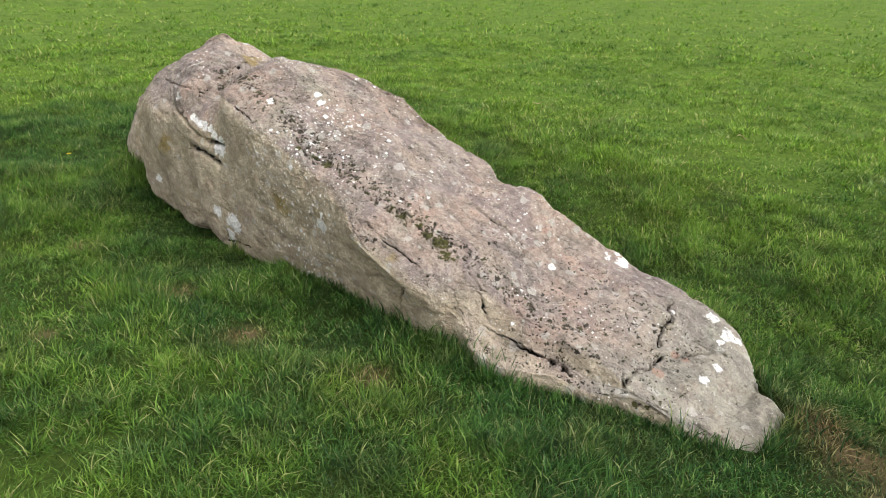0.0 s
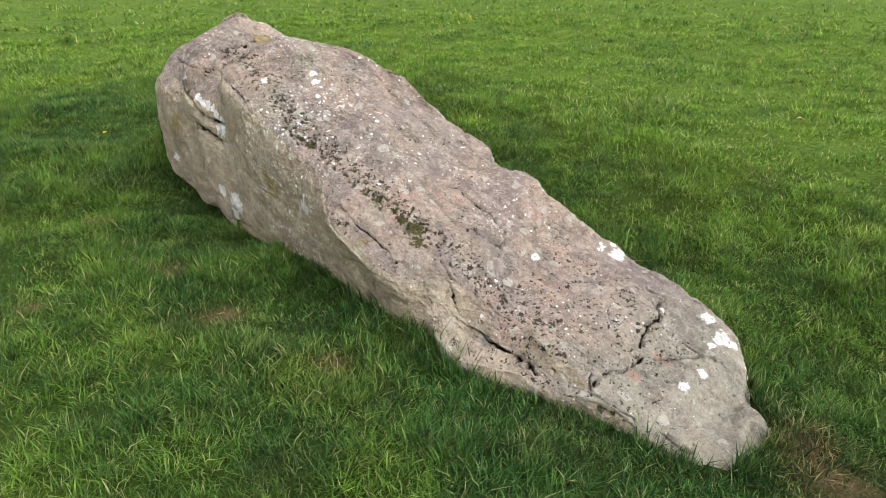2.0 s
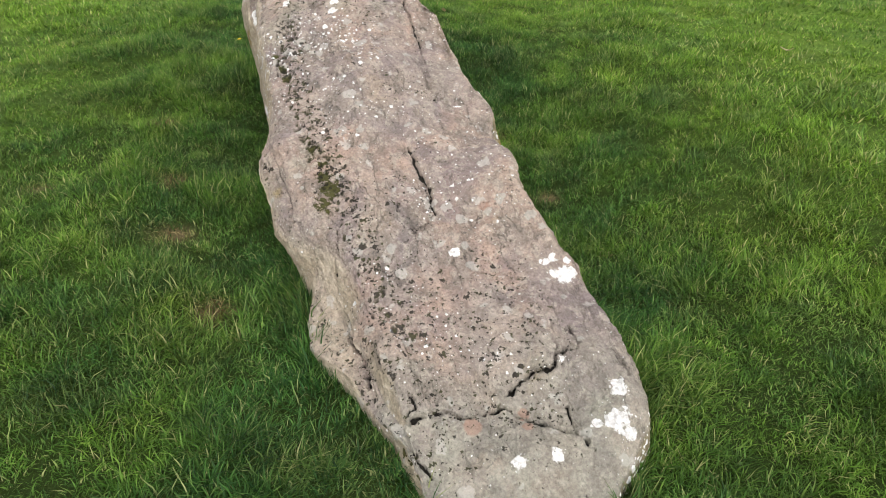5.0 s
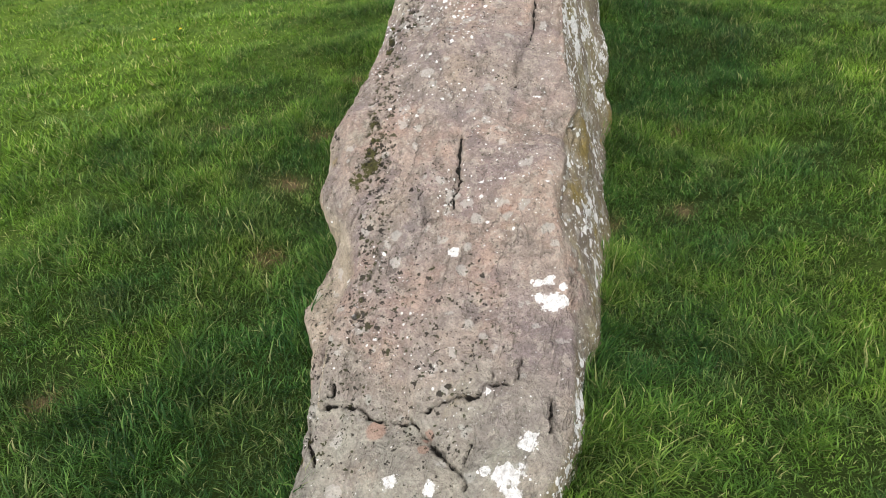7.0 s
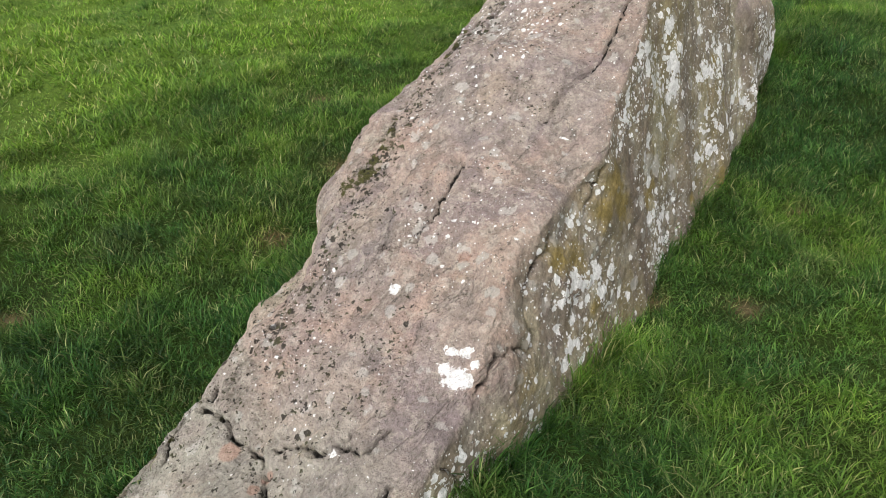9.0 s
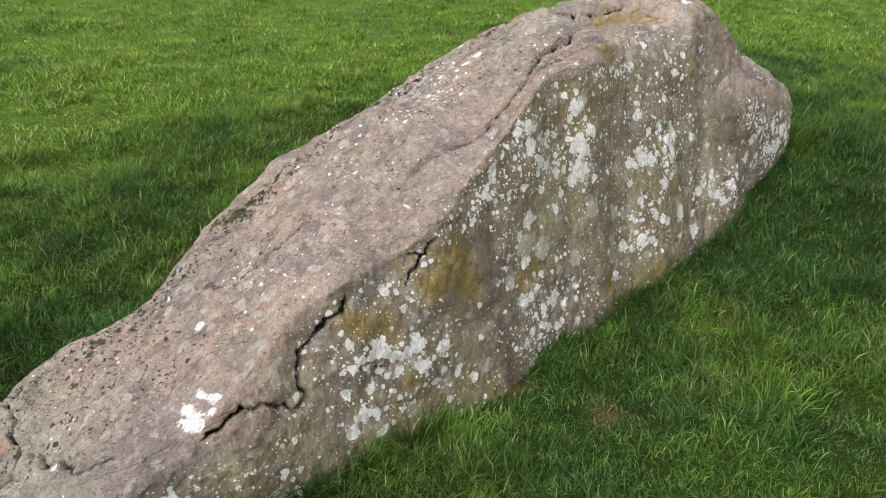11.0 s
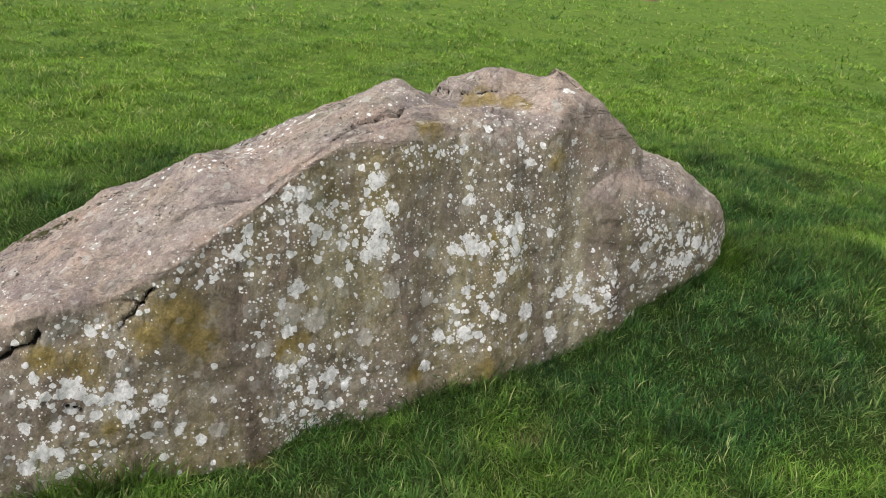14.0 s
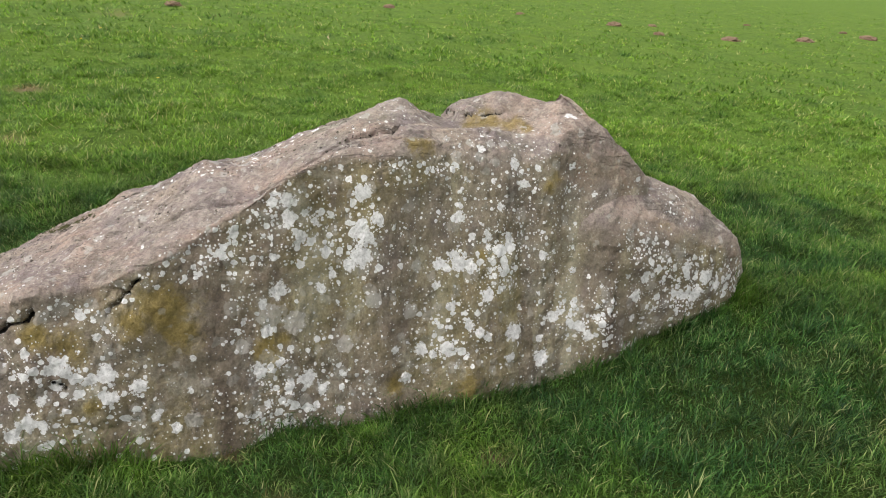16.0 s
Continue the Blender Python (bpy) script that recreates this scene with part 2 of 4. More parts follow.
    for scale, least, most, wobble, seed in ((27.0, 0.0, 0.56, 0.45, 3.0), (50.0, 0.0, 0.62, 0.4, 11.0), (100.0, 0.0, 0.56, 0.4, 23.0)):
        dist, radius, _ = spots(n, scale, least, most, wobble, seed)
        edge = n.math("SUBTRACT", n.math("MULTIPLY", radius, amount), dist)
        one = n.band(edge, 0.0, 0.05, 0.0, 0.95)
        cover = one if cover is None else n.math("MAXIMUM", cover, one)
    # pale, worn discs beneath them
    dist, radius, tone = spots(n, 17.0, 0.05, 0.55, 0.7, 41.0)
    pale = n.band(n.math("SUBTRACT", n.math("MULTIPLY", radius, n.math("MULTIPLY_ADD", amount, 0.5, 0.62)), dist), 0.0, 0.10, 0.0, 0.55)
    pale = n.math("MAXIMUM", n.math("MULTIPLY", pale, n.math("MULTIPLY_ADD", n.attribute("film_shade"), -0.45, 1.0)), n.band(n.math("ADD", n.attribute("disc"), n.math("MULTIPLY_ADD", n.noise(60.0, 4), 0.8, -0.4)), 0.42, 0.56, 0.0, 0.6))
    base = n.mix(pale, base, n.mix(tone, (0.53, 0.49, 0.45), (0.42, 0.41, 0.37)))
    base = n.mix(cover, base, white)
    patch = n.band(n.math("ADD", crust, n.math("MULTIPLY_ADD", n.noise(48.0, 5, 0.7), 1.5, -0.74)), 0.53, 0.60)
    base = n.mix(patch, base, n.mix(n.band(fine, 0.3, 0.6), (0.50, 0.475, 0.455), (0.80, 0.78, 0.765)))
    moss = n.band(n.math("ADD", n.attribute("moss"), n.math("MULTIPLY_ADD", n.noise(55.0, 5, 0.7), 2.6, -1.3)), 0.55, 0.68)
    base = n.mix(moss, base, n.mix(grain, (0.03, 0.032, 0.010), (0.11, 0.10, 0.03)))
    rust = n.band(n.math("ADD", n.attribute("rust"), n.math("MULTIPLY_ADD", mid, 0.8, -0.4)), 0.4, 0.6, 0.0, 0.7)
    base = n.mix(rust, base, (0.33, 0.20, 0.15))
    # soil in the cracks, and small hollows with earth and moss in them
    seam = n.band(n.math("ADD", n.attribute("seam"), n.math("MULTIPLY_ADD", n.noise(90.0, 4, 0.7), 1.0, -0.5)), 0.62, 0.95, 1.0, 0.0)
    pitted = n.attribute("pitted")
    holes = None
    for scale, most, seed in ((40.0, 0.62, 57.0), (85.0, 0.68, 71.0)):
        dist, radius, _ = spots(n, scale, -0.14, most, 1.6, seed)
        one = n.band(n.math("SUBTRACT", n.math("MULTIPLY", radius, pitted), dist), 0.0, 0.035)
        holes = one if holes is None else n.math("MAXIMUM", holes, one)
    dirt = n.mix(n.band(n.noise(30.0, 3), 0.45, 0.6), (0.022, 0.019, 0.014), (0.042, 0.044, 0.014))
    base = n.mix(n.math("MULTIPLY", n.math("MAXIMUM", holes, n.attribute("soil")), 0.9), base, dirt)
    base = n.mix(seam, base, (0.022, 0.019, 0.015))
    height = n.math("MULTIPLY_ADD", n.noise(170.0, 5, 0.7), 0.45, n.math("MULTIPLY_ADD", n.noise(45.0, 5, 0.7), 1.1, n.math("MULTIPLY", cover, 0.10)))
    height = n.math("MULTIPLY_ADD", moss, 0.5, height)
    height = n.math("MULTIPLY_ADD", n.math("MAXIMUM", holes, seam), -0.9, height)
    height = n.math("MULTIPLY_ADD", bed, -0.55, n.math("MULTIPLY_ADD", layers, 0.9, height))
    return n.done(base, n.band(mid, 0.3, 0.7, 0.80, 0.95), n.bump(height, 0.012, 1.0, n.bump(n.noise(15.0, 6, 0.65), 0.03, 0.7)), 0.25)


def soil_material():
    """The field's surface beneath the blades: thatch, blackened for shade, and earth near by, a close green sward
    farther off.
    """
    n = Nodes("turf")
    clods = n.noise(60.0, 5, 0.7)
    earth = n.mix(clods, (0.10, 0.070, 0.040), (0.28, 0.20, 0.115))
    # thatch with the shade between the blades put into its colour
    thatch_shade = n.mix(n.noise(110.0, 5, 0.7), (0.008, 0.015, 0.004), (0.048, 0.078, 0.014))
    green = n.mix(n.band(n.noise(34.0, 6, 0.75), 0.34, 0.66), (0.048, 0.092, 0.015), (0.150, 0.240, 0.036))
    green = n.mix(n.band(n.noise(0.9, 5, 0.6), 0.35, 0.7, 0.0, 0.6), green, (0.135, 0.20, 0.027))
    # darker patches: shading of tussocks painted on the sward
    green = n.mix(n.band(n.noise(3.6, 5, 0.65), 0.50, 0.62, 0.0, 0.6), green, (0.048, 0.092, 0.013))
    color = n.mix(n.attribute("thatch_shade"), green, thatch_shade)
    color = n.mix(n.attribute("bare"), color, earth)
    bump = n.bump(n.noise(55.0, 6, 0.75), 0.03, 0.9)
    return n.done(color, 0.95, bump, 0.1)


def grass_material():
    n = Nodes("grass_blade")
    blade = n.add("NewGeometry").outputs["Random Per Island"]
    rand = n.math("MULTIPLY_ADD", n.attribute("tuft"), 0.50, n.math("MULTIPLY_ADD", blade, 0.85, -0.17))
    patch, patch2 = n.noise(0.9, 4, 0.6), n.noise(4.5, 4, 0.6)
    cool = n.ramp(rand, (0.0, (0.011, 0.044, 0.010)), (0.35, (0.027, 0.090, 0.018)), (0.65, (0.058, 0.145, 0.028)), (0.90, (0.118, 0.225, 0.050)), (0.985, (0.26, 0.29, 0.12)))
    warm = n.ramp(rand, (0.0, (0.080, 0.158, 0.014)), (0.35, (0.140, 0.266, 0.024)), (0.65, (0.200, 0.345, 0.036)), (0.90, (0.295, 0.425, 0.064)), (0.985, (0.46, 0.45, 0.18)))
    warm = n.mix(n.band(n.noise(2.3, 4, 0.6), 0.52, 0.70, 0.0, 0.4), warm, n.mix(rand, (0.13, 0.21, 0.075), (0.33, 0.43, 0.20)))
    # cool, dark blades by the stone: lusher growth, with shade painted in
    lush_shade = n.math("SUBTRACT", n.math("MULTIPLY_ADD", patch, 2.0, -0.5), n.attribute("lush_shade"))
    lush_shade = n.math("ADD", lush_shade, n.math("MULTIPLY_ADD", n.noise(3.3, 3, 0.6), 1.4, -0.7))
    color = n.mix(n.band(lush_shade, -0.40, 0.85), cool, warm)
    color = n.mix(n.band(patch2, 0.54, 0.72, 0.0, 0.22), color, n.mix(rand, (0.09, 0.125, 0.028), (0.26, 0.305, 0.080)))
    # patchy tone of the tussocks, their light and dark sides painted in
    tussock_shade = n.band(n.noise(7.5, 3, 0.6), 0.36, 0.62, 0.80, 1.12)
    tussock_shade = n.math("MULTIPLY", tussock_shade, n.band(n.noise(2.7, 4, 0.6), 0.40, 0.58, 0.90, 1.08))
    shade = n.add("CombineColor", Red=tussock_shade, Green=tussock_shade, Blue=tussock_shade).outputs[0]
    color = n.mix(1.0, color, shade, "MULTIPLY")
    dry = n.math("MULTIPLY", n.attribute("dry"), n.band(rand, 0.25, 0.5))
    color = n.mix(dry, color, n.mix(n.band(rand, 0.5, 1.0), (0.16, 0.095, 0.04), (0.42, 0.34, 0.17)))
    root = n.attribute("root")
    # roots go nearly black: shade deep in the sward, painted into the blades
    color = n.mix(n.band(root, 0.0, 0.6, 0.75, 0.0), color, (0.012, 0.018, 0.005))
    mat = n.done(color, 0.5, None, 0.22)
    thin = n.add("BsdfTranslucent")
    n.put(thin.inputs["Color"], color)
    mixer = n.add("MixShader", Fac=0.42)
    n.put(mixer.inputs[1], n.out.outputs[0])
    n.put(mixer.inputs[2], thin.outputs[0])
    n.put(n.tree.nodes["Material Output"].inputs["Surface"], mixer.outputs[0])
    return mat


def earth_material():
    n = Nodes("mole_earth")
    color = n.mix(n.noise(25.0, 5, 0.7), (0.17, 0.105, 0.072), (0.32, 0.22, 0.16))
    return n.done(color, 0.97, n.bump(n.noise(40.0, 5, 0.7), 0.03), 0.1)


STONE, TURF, GRASS, EARTH = stone_material(), soil_material(), grass_material(), earth_material()

# ---------------------------------------------------------------- the field
BARE = [(1.43, 1.93, 0.10), (1.50, 1.80, 0.115), (1.47, 1.62, 0.07), (-0.06, 2.12, 0.06), (-0.95, 2.62, 0.07), (-1.6, 3.05, 0.06), (0.34, 1.35, 0.05),
        (-0.18, 4.20, 0.05), (0.36, 3.74, 0.05), (0.28, 3.45, 0.05), (-1.7, -1.0, 0.14), (-0.8, 0.3, 0.10), (-0.6, 2.35, 0.07), (-1.3, 2.2, 0.05), (-5.5, -5.2, 0.2)]     # x, y, radius


def bareness(x, y):
    """How far the sward is worn away, 0 to 1."""
    worn = np.zeros_like(x)
    for bx, by, r in BARE:
        worn = np.maximum(worn, np.exp(-((x - bx) ** 2 + (y - by) ** 2) / r ** 2))
    return np.clip(worn * 1.2 * (0.15 + 1.1 * fbm(x * 9, y * 9, 3, 31)), 0, 1)


def build_ground():
    rings = np.concatenate((np.linspace(0, 8, 180), 8 * np.geomspace(1, 250, 70)[1:]))
    seg = 300
    ang = np.linspace(0, 2 * np.pi, seg, endpoint=False)
    x = 0.3 + rings[1:, None] * np.cos(ang)
    y = 3.0 + rings[1:, None] * np.sin(ang)
    x, y = np.concatenate(([0.3], x.ravel())), np.concatenate(([3.0], y.ravel()))
    z = ground_height(x, y) - 0.2 * smooth(0.03, 0.10, in_stone(x, y))
    nr = len(rings) - 1
    i, j = np.meshgrid(np.arange(nr - 1), np.arange(seg), indexing="ij")
    k = (j + 1) % seg
    quads = np.stack((1 + i * seg + j, 1 + (i + 1) * seg + j, 1 + (i + 1) * seg + k, 1 + i * seg + k), -1).reshape(-1)
    fan = np.stack((np.zeros(seg, int), 1 + np.arange(seg), 1 + (np.arange(seg) + 1) % seg), -1).reshape(-1)
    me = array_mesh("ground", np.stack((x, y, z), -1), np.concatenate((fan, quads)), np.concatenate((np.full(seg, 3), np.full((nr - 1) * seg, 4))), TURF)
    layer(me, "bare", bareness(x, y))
    # where blades stand close the ground takes the shade-darkened thatch
    layer(me, "thatch_shade", 1 - smooth(0.8, 3.2, axis_distance(x, y) + 1.2 * (fbm(x * 1.5, y * 1.5, 3, 53) - 0.5)))
    tagged(new("ground", me), "level green pasture with a worn hollow round the fallen stone", "ground", kind="structure")


# ---------------------------------------------------------------- the fallen stone
STATIONS = [0.1, 0.2, 0.3, 0.4, 0.5, 0.62, 0.75, 0.87, 1, 1.12, 1.25, 1.37, 1.5, 1.65, 1.8, 1.95, 2.1, 2.25, 2.4, 2.55, 2.7, 2.8, 2.9, 3, 3.1, 3.2, 3.3, 3.4, 3.5, 3.6, 3.68]
RAILS = []      # guide lines along the stone, from the left foot over the top to the right foot: how far across, and how high


def rail(name, across, height):
    RAILS.append((across, height))


rail("left_foot",
     [-0.031, -0.106, -0.171, -0.209, -0.234, -0.246, -0.262, -0.314, -0.377, -0.4, -0.423, -0.42, -0.421, -0.423, -0.423, -0.421, -0.419, -0.418, -0.418, -0.418, -0.353, -0.381, -0.415, -0.436, -0.457, -0.485, -0.511, -0.525, -0.525, -0.513, -0.499],
     [-0.386, -0.385, -0.383, -0.382, -0.379, -0.375, -0.368, -0.36, -0.355, -0.353, -0.352, -0.352, -0.355, -0.365, -0.372, -0.379, -0.386, -0.394, -0.396, -0.392, -0.357, -0.299, -0.234, -0.172, -0.147, -0.137, -0.124, -0.096, -0.054, -0.002, 0.044])
rail("left_edge",
     [-0.05, -0.123, -0.184, -0.215, -0.222, -0.252, -0.306, -0.365, -0.446, -0.466, -0.454, -0.491, -0.52, -0.545, -0.537, -0.529, -0.533, -0.539, -0.548, -0.554, -0.565, -0.591, -0.593, -0.56, -0.597, -0.593, -0.583, -0.624, -0.648, -0.634, -0.612],
     [-0.293, -0.217, -0.153, -0.126, -0.108, -0.078, -0.107, -0.068, -0.066, -0.061, -0.001, 0.063, 0.105, 0.123, 0.119, 0.071, 0.02, 0.014, 0.001, -0.09, -0.148, -0.1, -0.06, -0.06, -0.087, -0.097, -0.071, -0.029, 0.029, 0.096, 0.145])
rail("left_shoulder",
     [-0.075, -0.128, -0.175, -0.199, -0.212, -0.232, -0.265, -0.309, -0.351, -0.365, -0.427, -0.494, -0.546, -0.594, -0.553, -0.541, -0.55, -0.573, -0.591, -0.583, -0.576, -0.595, -0.637, -0.649, -0.655, -0.686, -0.68, -0.66, -0.644, -0.62, -0.601],
     [-0.232, -0.181, -0.137, -0.117, -0.098, -0.063, -0.058, -0.028, -0.021, -0.031, 0.082, 0.133, 0.173, 0.256, 0.313, 0.332, 0.35, 0.377, 0.406, 0.429, 0.454, 0.463, 0.488, 0.509, 0.493, 0.481, 0.47, 0.472, 0.471, 0.461, 0.442])
rail("top_left",
     [-0.064, -0.1, -0.131, -0.15, -0.168, -0.211, -0.225, -0.256, -0.288, -0.297, -0.36, -0.397, -0.457, -0.5, -0.494, -0.501, -0.512, -0.538, -0.56, -0.545, -0.538, -0.404, -0.393, -0.471, -0.496, -0.53, -0.574, -0.566, -0.539, -0.514, -0.49],
     [-0.25, -0.184, -0.131, -0.103, -0.091, -0.054, 0.019, 0.05, 0.061, 0.1, 0.174, 0.228, 0.275, 0.347, 0.384, 0.439, 0.481, 0.542, 0.585, 0.624, 0.674, 0.709, 0.692, 0.708, 0.705, 0.686, 0.671, 0.627, 0.581, 0.546, 0.519])
rail("top_middle",
     [0.002, -0, -0.005, -0.023, -0.044, -0.027, -0.017, -0.065, -0.111, -0.105, -0.096, -0.122, -0.159, -0.198, -0.216, -0.212, -0.196, -0.185, -0.188, -0.216, -0.237, -0.231, -0.249, -0.292, -0.313, -0.303, -0.283, -0.287, -0.288, -0.308, -0.329],
     [-0.191, -0.156, -0.139, -0.132, -0.067, -0.056, -0.017, 0.047, 0.072, 0.111, 0.202, 0.252, 0.302, 0.385, 0.459, 0.553, 0.564, 0.617, 0.695, 0.754, 0.789, 0.732, 0.71, 0.741, 0.799, 0.802, 0.796, 0.802, 0.782, 0.726, 0.673])
rail("top_right",
     [0.094, 0.114, 0.136, 0.169, 0.186, 0.208, 0.207, 0.173, 0.141, 0.147, 0.159, 0.152, 0.152, 0.143, 0.149, 0.153, 0.148, 0.11, 0.061, 0.021, 0.004, -0.01, -0.026, -0.051, -0.063, -0.097, -0.141, -0.168, -0.154, -0.135, -0.12],
     [-0.201, -0.15, -0.105, -0.104, -0.037, -0.024, 0.051, 0.073, 0.104, 0.139, 0.184, 0.267, 0.315, 0.325, 0.397, 0.463, 0.499, 0.597, 0.672, 0.71, 0.729, 0.737, 0.743, 0.759, 0.74, 0.752, 0.82, 0.837, 0.837, 0.815, 0.776])
rail("right_shoulder",
     [0.11, 0.139, 0.174, 0.235, 0.3, 0.351, 0.38, 0.381, 0.365, 0.344, 0.313, 0.277, 0.283, 0.259, 0.288, 0.232, 0.2, 0.172, 0.118, 0.127, 0.097, 0.083, 0.084, 0.091, 0.06, 0.072, 0.018, -0.005, -0.031, -0.011, -0.001],
     [-0.251, -0.212, -0.167, -0.1, -0.023, 0.02, 0.044, 0.072, 0.096, 0.142, 0.212, 0.258, 0.3, 0.301, 0.37, 0.417, 0.508, 0.601, 0.635, 0.651, 0.652, 0.643, 0.631, 0.622, 0.628, 0.657, 0.674, 0.686, 0.722, 0.737, 0.693])
rail("right_edge",
     [0.106, 0.139, 0.186, 0.275, 0.375, 0.43, 0.435, 0.428, 0.424, 0.442, 0.428, 0.415, 0.415, 0.413, 0.387, 0.378, 0.352, 0.322, 0.303, 0.302, 0.28, 0.297, 0.307, 0.288, 0.25, 0.226, 0.22, 0.242, 0.195, 0.178, 0.136],
     [-0.277, -0.232, -0.183, -0.126, -0.071, -0.038, -0.027, -0.019, -0.018, -0.024, -0.052, -0.078, -0.097, -0.102, -0.109, -0.087, -0.068, -0.053, -0.043, -0.043, -0.05, -0.041, -0.034, -0.022, -0.005, 0.012, 0.031, 0.061, 0.084, 0.106, 0.104])
rail("right_foot",
     [0.151, 0.182, 0.228, 0.319, 0.41, 0.47, 0.499, 0.488, 0.466, 0.472, 0.482, 0.481, 0.48, 0.477, 0.472, 0.452, 0.433, 0.427, 0.427, 0.415, 0.401, 0.411, 0.394, 0.354, 0.327, 0.304, 0.286, 0.28, 0.267, 0.229, 0.193],
     [-0.394, -0.394, -0.393, -0.393, -0.393, -0.392, -0.392, -0.393, -0.394, -0.395, -0.396, -0.397, -0.399, -0.4, -0.402, -0.4, -0.398, -0.396, -0.394, -0.392, -0.392, -0.392, -0.391, -0.39, -0.387, -0.378, -0.361, -0.33, -0.291, -0.249, -0.215])


def loft(s, w):
    """The plain body: s along the stations (0.1 to 3.68), w across from the left foot (0) to the right foot (8). Gives u, v, z."""
    knots_v = np.stack([hermite(STATIONS, r[0], s) for r in RAILS])
    knots_z = np.stack([hermite(STATIONS, r[1], s) for r in RAILS])
    k = np.clip(np.floor(w).astype(int), 0, 7)
    t = w - k

    def across(knots):
        cols = np.arange(knots.shape[1])
        p1, p2 = knots[k, cols], knots[k + 1, cols]
        p0 = knots[np.maximum(k - 1, 0), cols]
        p3 = knots[np.minimum(k + 2, 8), cols]
        m1, m2 = 0.30 * (p2 - p0), 0.30 * (p3 - p1)
        t2, t3 = t * t, t * t * t
        return (2 * t3 - 3 * t2 + 1) * p1 + (t3 - 2 * t2 + t) * m1 + (3 * t2 - 2 * t3) * p2 + (t3 - t2) * m2

    v, z = across(knots_v), across(knots_z)
    # the tall end rounds off
    e = np.clip((s - 3.45) / 0.23, 0, 1)
    shrink = np.sqrt(np.maximum(1 - e ** 2.6, 0))
    v, z = -0.24 + (v + 0.24) * shrink, 0.25 + (z - 0.25) * shrink
    u = s + 0.10 * smooth(3.2, 3.6, s) * smooth(-0.5, -0.1, v)
    limit = 3.74 - 1.25 * np.maximum(z - 0.50, 0) - 0.10 * (1 - smooth(-0.6, -0.2, v))
    over = np.maximum(u - limit, 0)
    u = np.where(u > limit - 0.04, limit - 0.04 + 0.04 * np.tanh(np.maximum(u - limit + 0.04, 0) / 0.04), u) + 0.10 * over
    return u, v, z


CRACKS = []     # half width, depth, line


def crack(half_width, depth, *line):
    CRACKS.append((half_width * 0.55, depth, np.array(line)))


# the break across the low end and its branches
crack(.009, .032, (.66, -.24, -.05), (.66, -.20, -.04), (.68, -.16, -.03), (.68, -.13, -.04), (.65, -.08, -.04), (.67, -.04, -.06), (.66, .04, -.04), (.65, .06, -.06), (.62, .10, -.06), (.58, .14, -.05), (.55, .19, -.04), (.51, .21, -.05))
crack(.009, .032, (.69, .05, -.02), (.71, .09, .0), (.72, .13, .02), (.72, .19, .03), (.76, .21, .04), (.80, .21, .04))
crack(.010, .028, (.76, .21, .04), (.77, .27, .04), (.79, .28, .05), (.86, .28, .06))
crack(.007, .024, (.71, -.21, .0), (.69, -.20, -.02), (.67, -.23, -.03), (.65, -.26, -.05))
crack(.011, .028, (.75, .37, .03), (.71, .38, .02), (.66, .38, .02), (.65, .39, -.01))
crack(.006, .018, (.69, .39, .01), (.67, .41, .0))
crack(.006, .018, (.62, .19, -.02), (.57, .19, -.03))
crack(.012, .025, (.43, -.16, -.11), (.38, -.17, -.11), (.34, -.15, -.12))
crack(.010, .030, (.86, .43, .03), (.90, .45, -.02), (.92, .45, -.08))
# the seam over the pale side ledge
crack(.014, .035, (1.04, -.34, -.02), (.98, -.33, -.03), (.91, -.30, -.05), (.80, -.32, -.04))
crack(.008, .022, (1.33, -.35, .20), (1.24, -.35, .13), (1.21, -.35, .06), (1.18, -.36, .0), (1.25, -.41, -.04))
crack(.008, .022, (1.16, -.36, .0), (1.10, -.34, -.01), (1.04, -.34, -.02))
crack(.012, .020, (.61, -.24, -.08), (.56, -.21, -.09), (.52, -.19, -.10))
# the edge of the steep face
crack(.009, .036, (1.04, .38, .09), (1.09, .37, .09), (1.15, .36, .11), (1.20, .36, .09), (1.25, .37, .07), (1.28, .38, .04), (1.32, .37, .06), (1.31, .35, .09), (1.31, .33, .12), (1.33, .33, .16), (1.33, .31, .18))
crack(.009, .036, (1.34, .33, .17), (1.40, .31, .20), (1.42, .31, .23), (1.48, .31, .23), (1.49, .29, .26))
crack(.009, .036, (1.69, .29, .23), (1.72, .29, .27), (1.77, .29, .32), (1.79, .29, .34))
crack(.008, .025, (1.71, .27, .31), (1.76, .29, .30))
crack(.010, .034, (1.31, .35, .09), (1.32, .33, .13), (1.34, .32, .17))
# the long seam up the top, opening into a cleft
crack(.0065, .018, (1.81, .07, .41), (1.93, .06, .47), (2.13, .08, .52), (2.26, .06, .60), (2.41, .04, .67), (2.63, .04, .72))
crack(.014, .034, (2.37, .03, .66), (2.49, -.03, .70), (2.56, -.04, .71), (2.61, -.03, .72), (2.66, -.06, .73))
# the scarp on the top
crack(.010, .024, (1.26, -.08, .18), (1.31, -.03, .21), (1.37, -.03, .24), (1.41, -.03, .26), (1.47, -.05, .28), (1.52, -.06, .31), (1.59, -.07, .33))
crack(.005, .012, (1.48, -.05, .28), (1.33, -.04, .22), (1.26, -.06, .19), (1.25, -.10, .18), (1.32, -.13, .23))
crack(.005, .012, (1.36, -.15, .24), (1.26, -.13, .19))
# clefts of the tall end
crack(.020, .050, (3.03, -.63, .54), (2.94, -.63, .50), (2.87, -.62, .45), (2.85, -.58, .42), (2.70, -.57, .42))
crack(.020, .035, (2.92, -.63, .38), (2.83, -.61, .36), (2.74, -.58, .32))
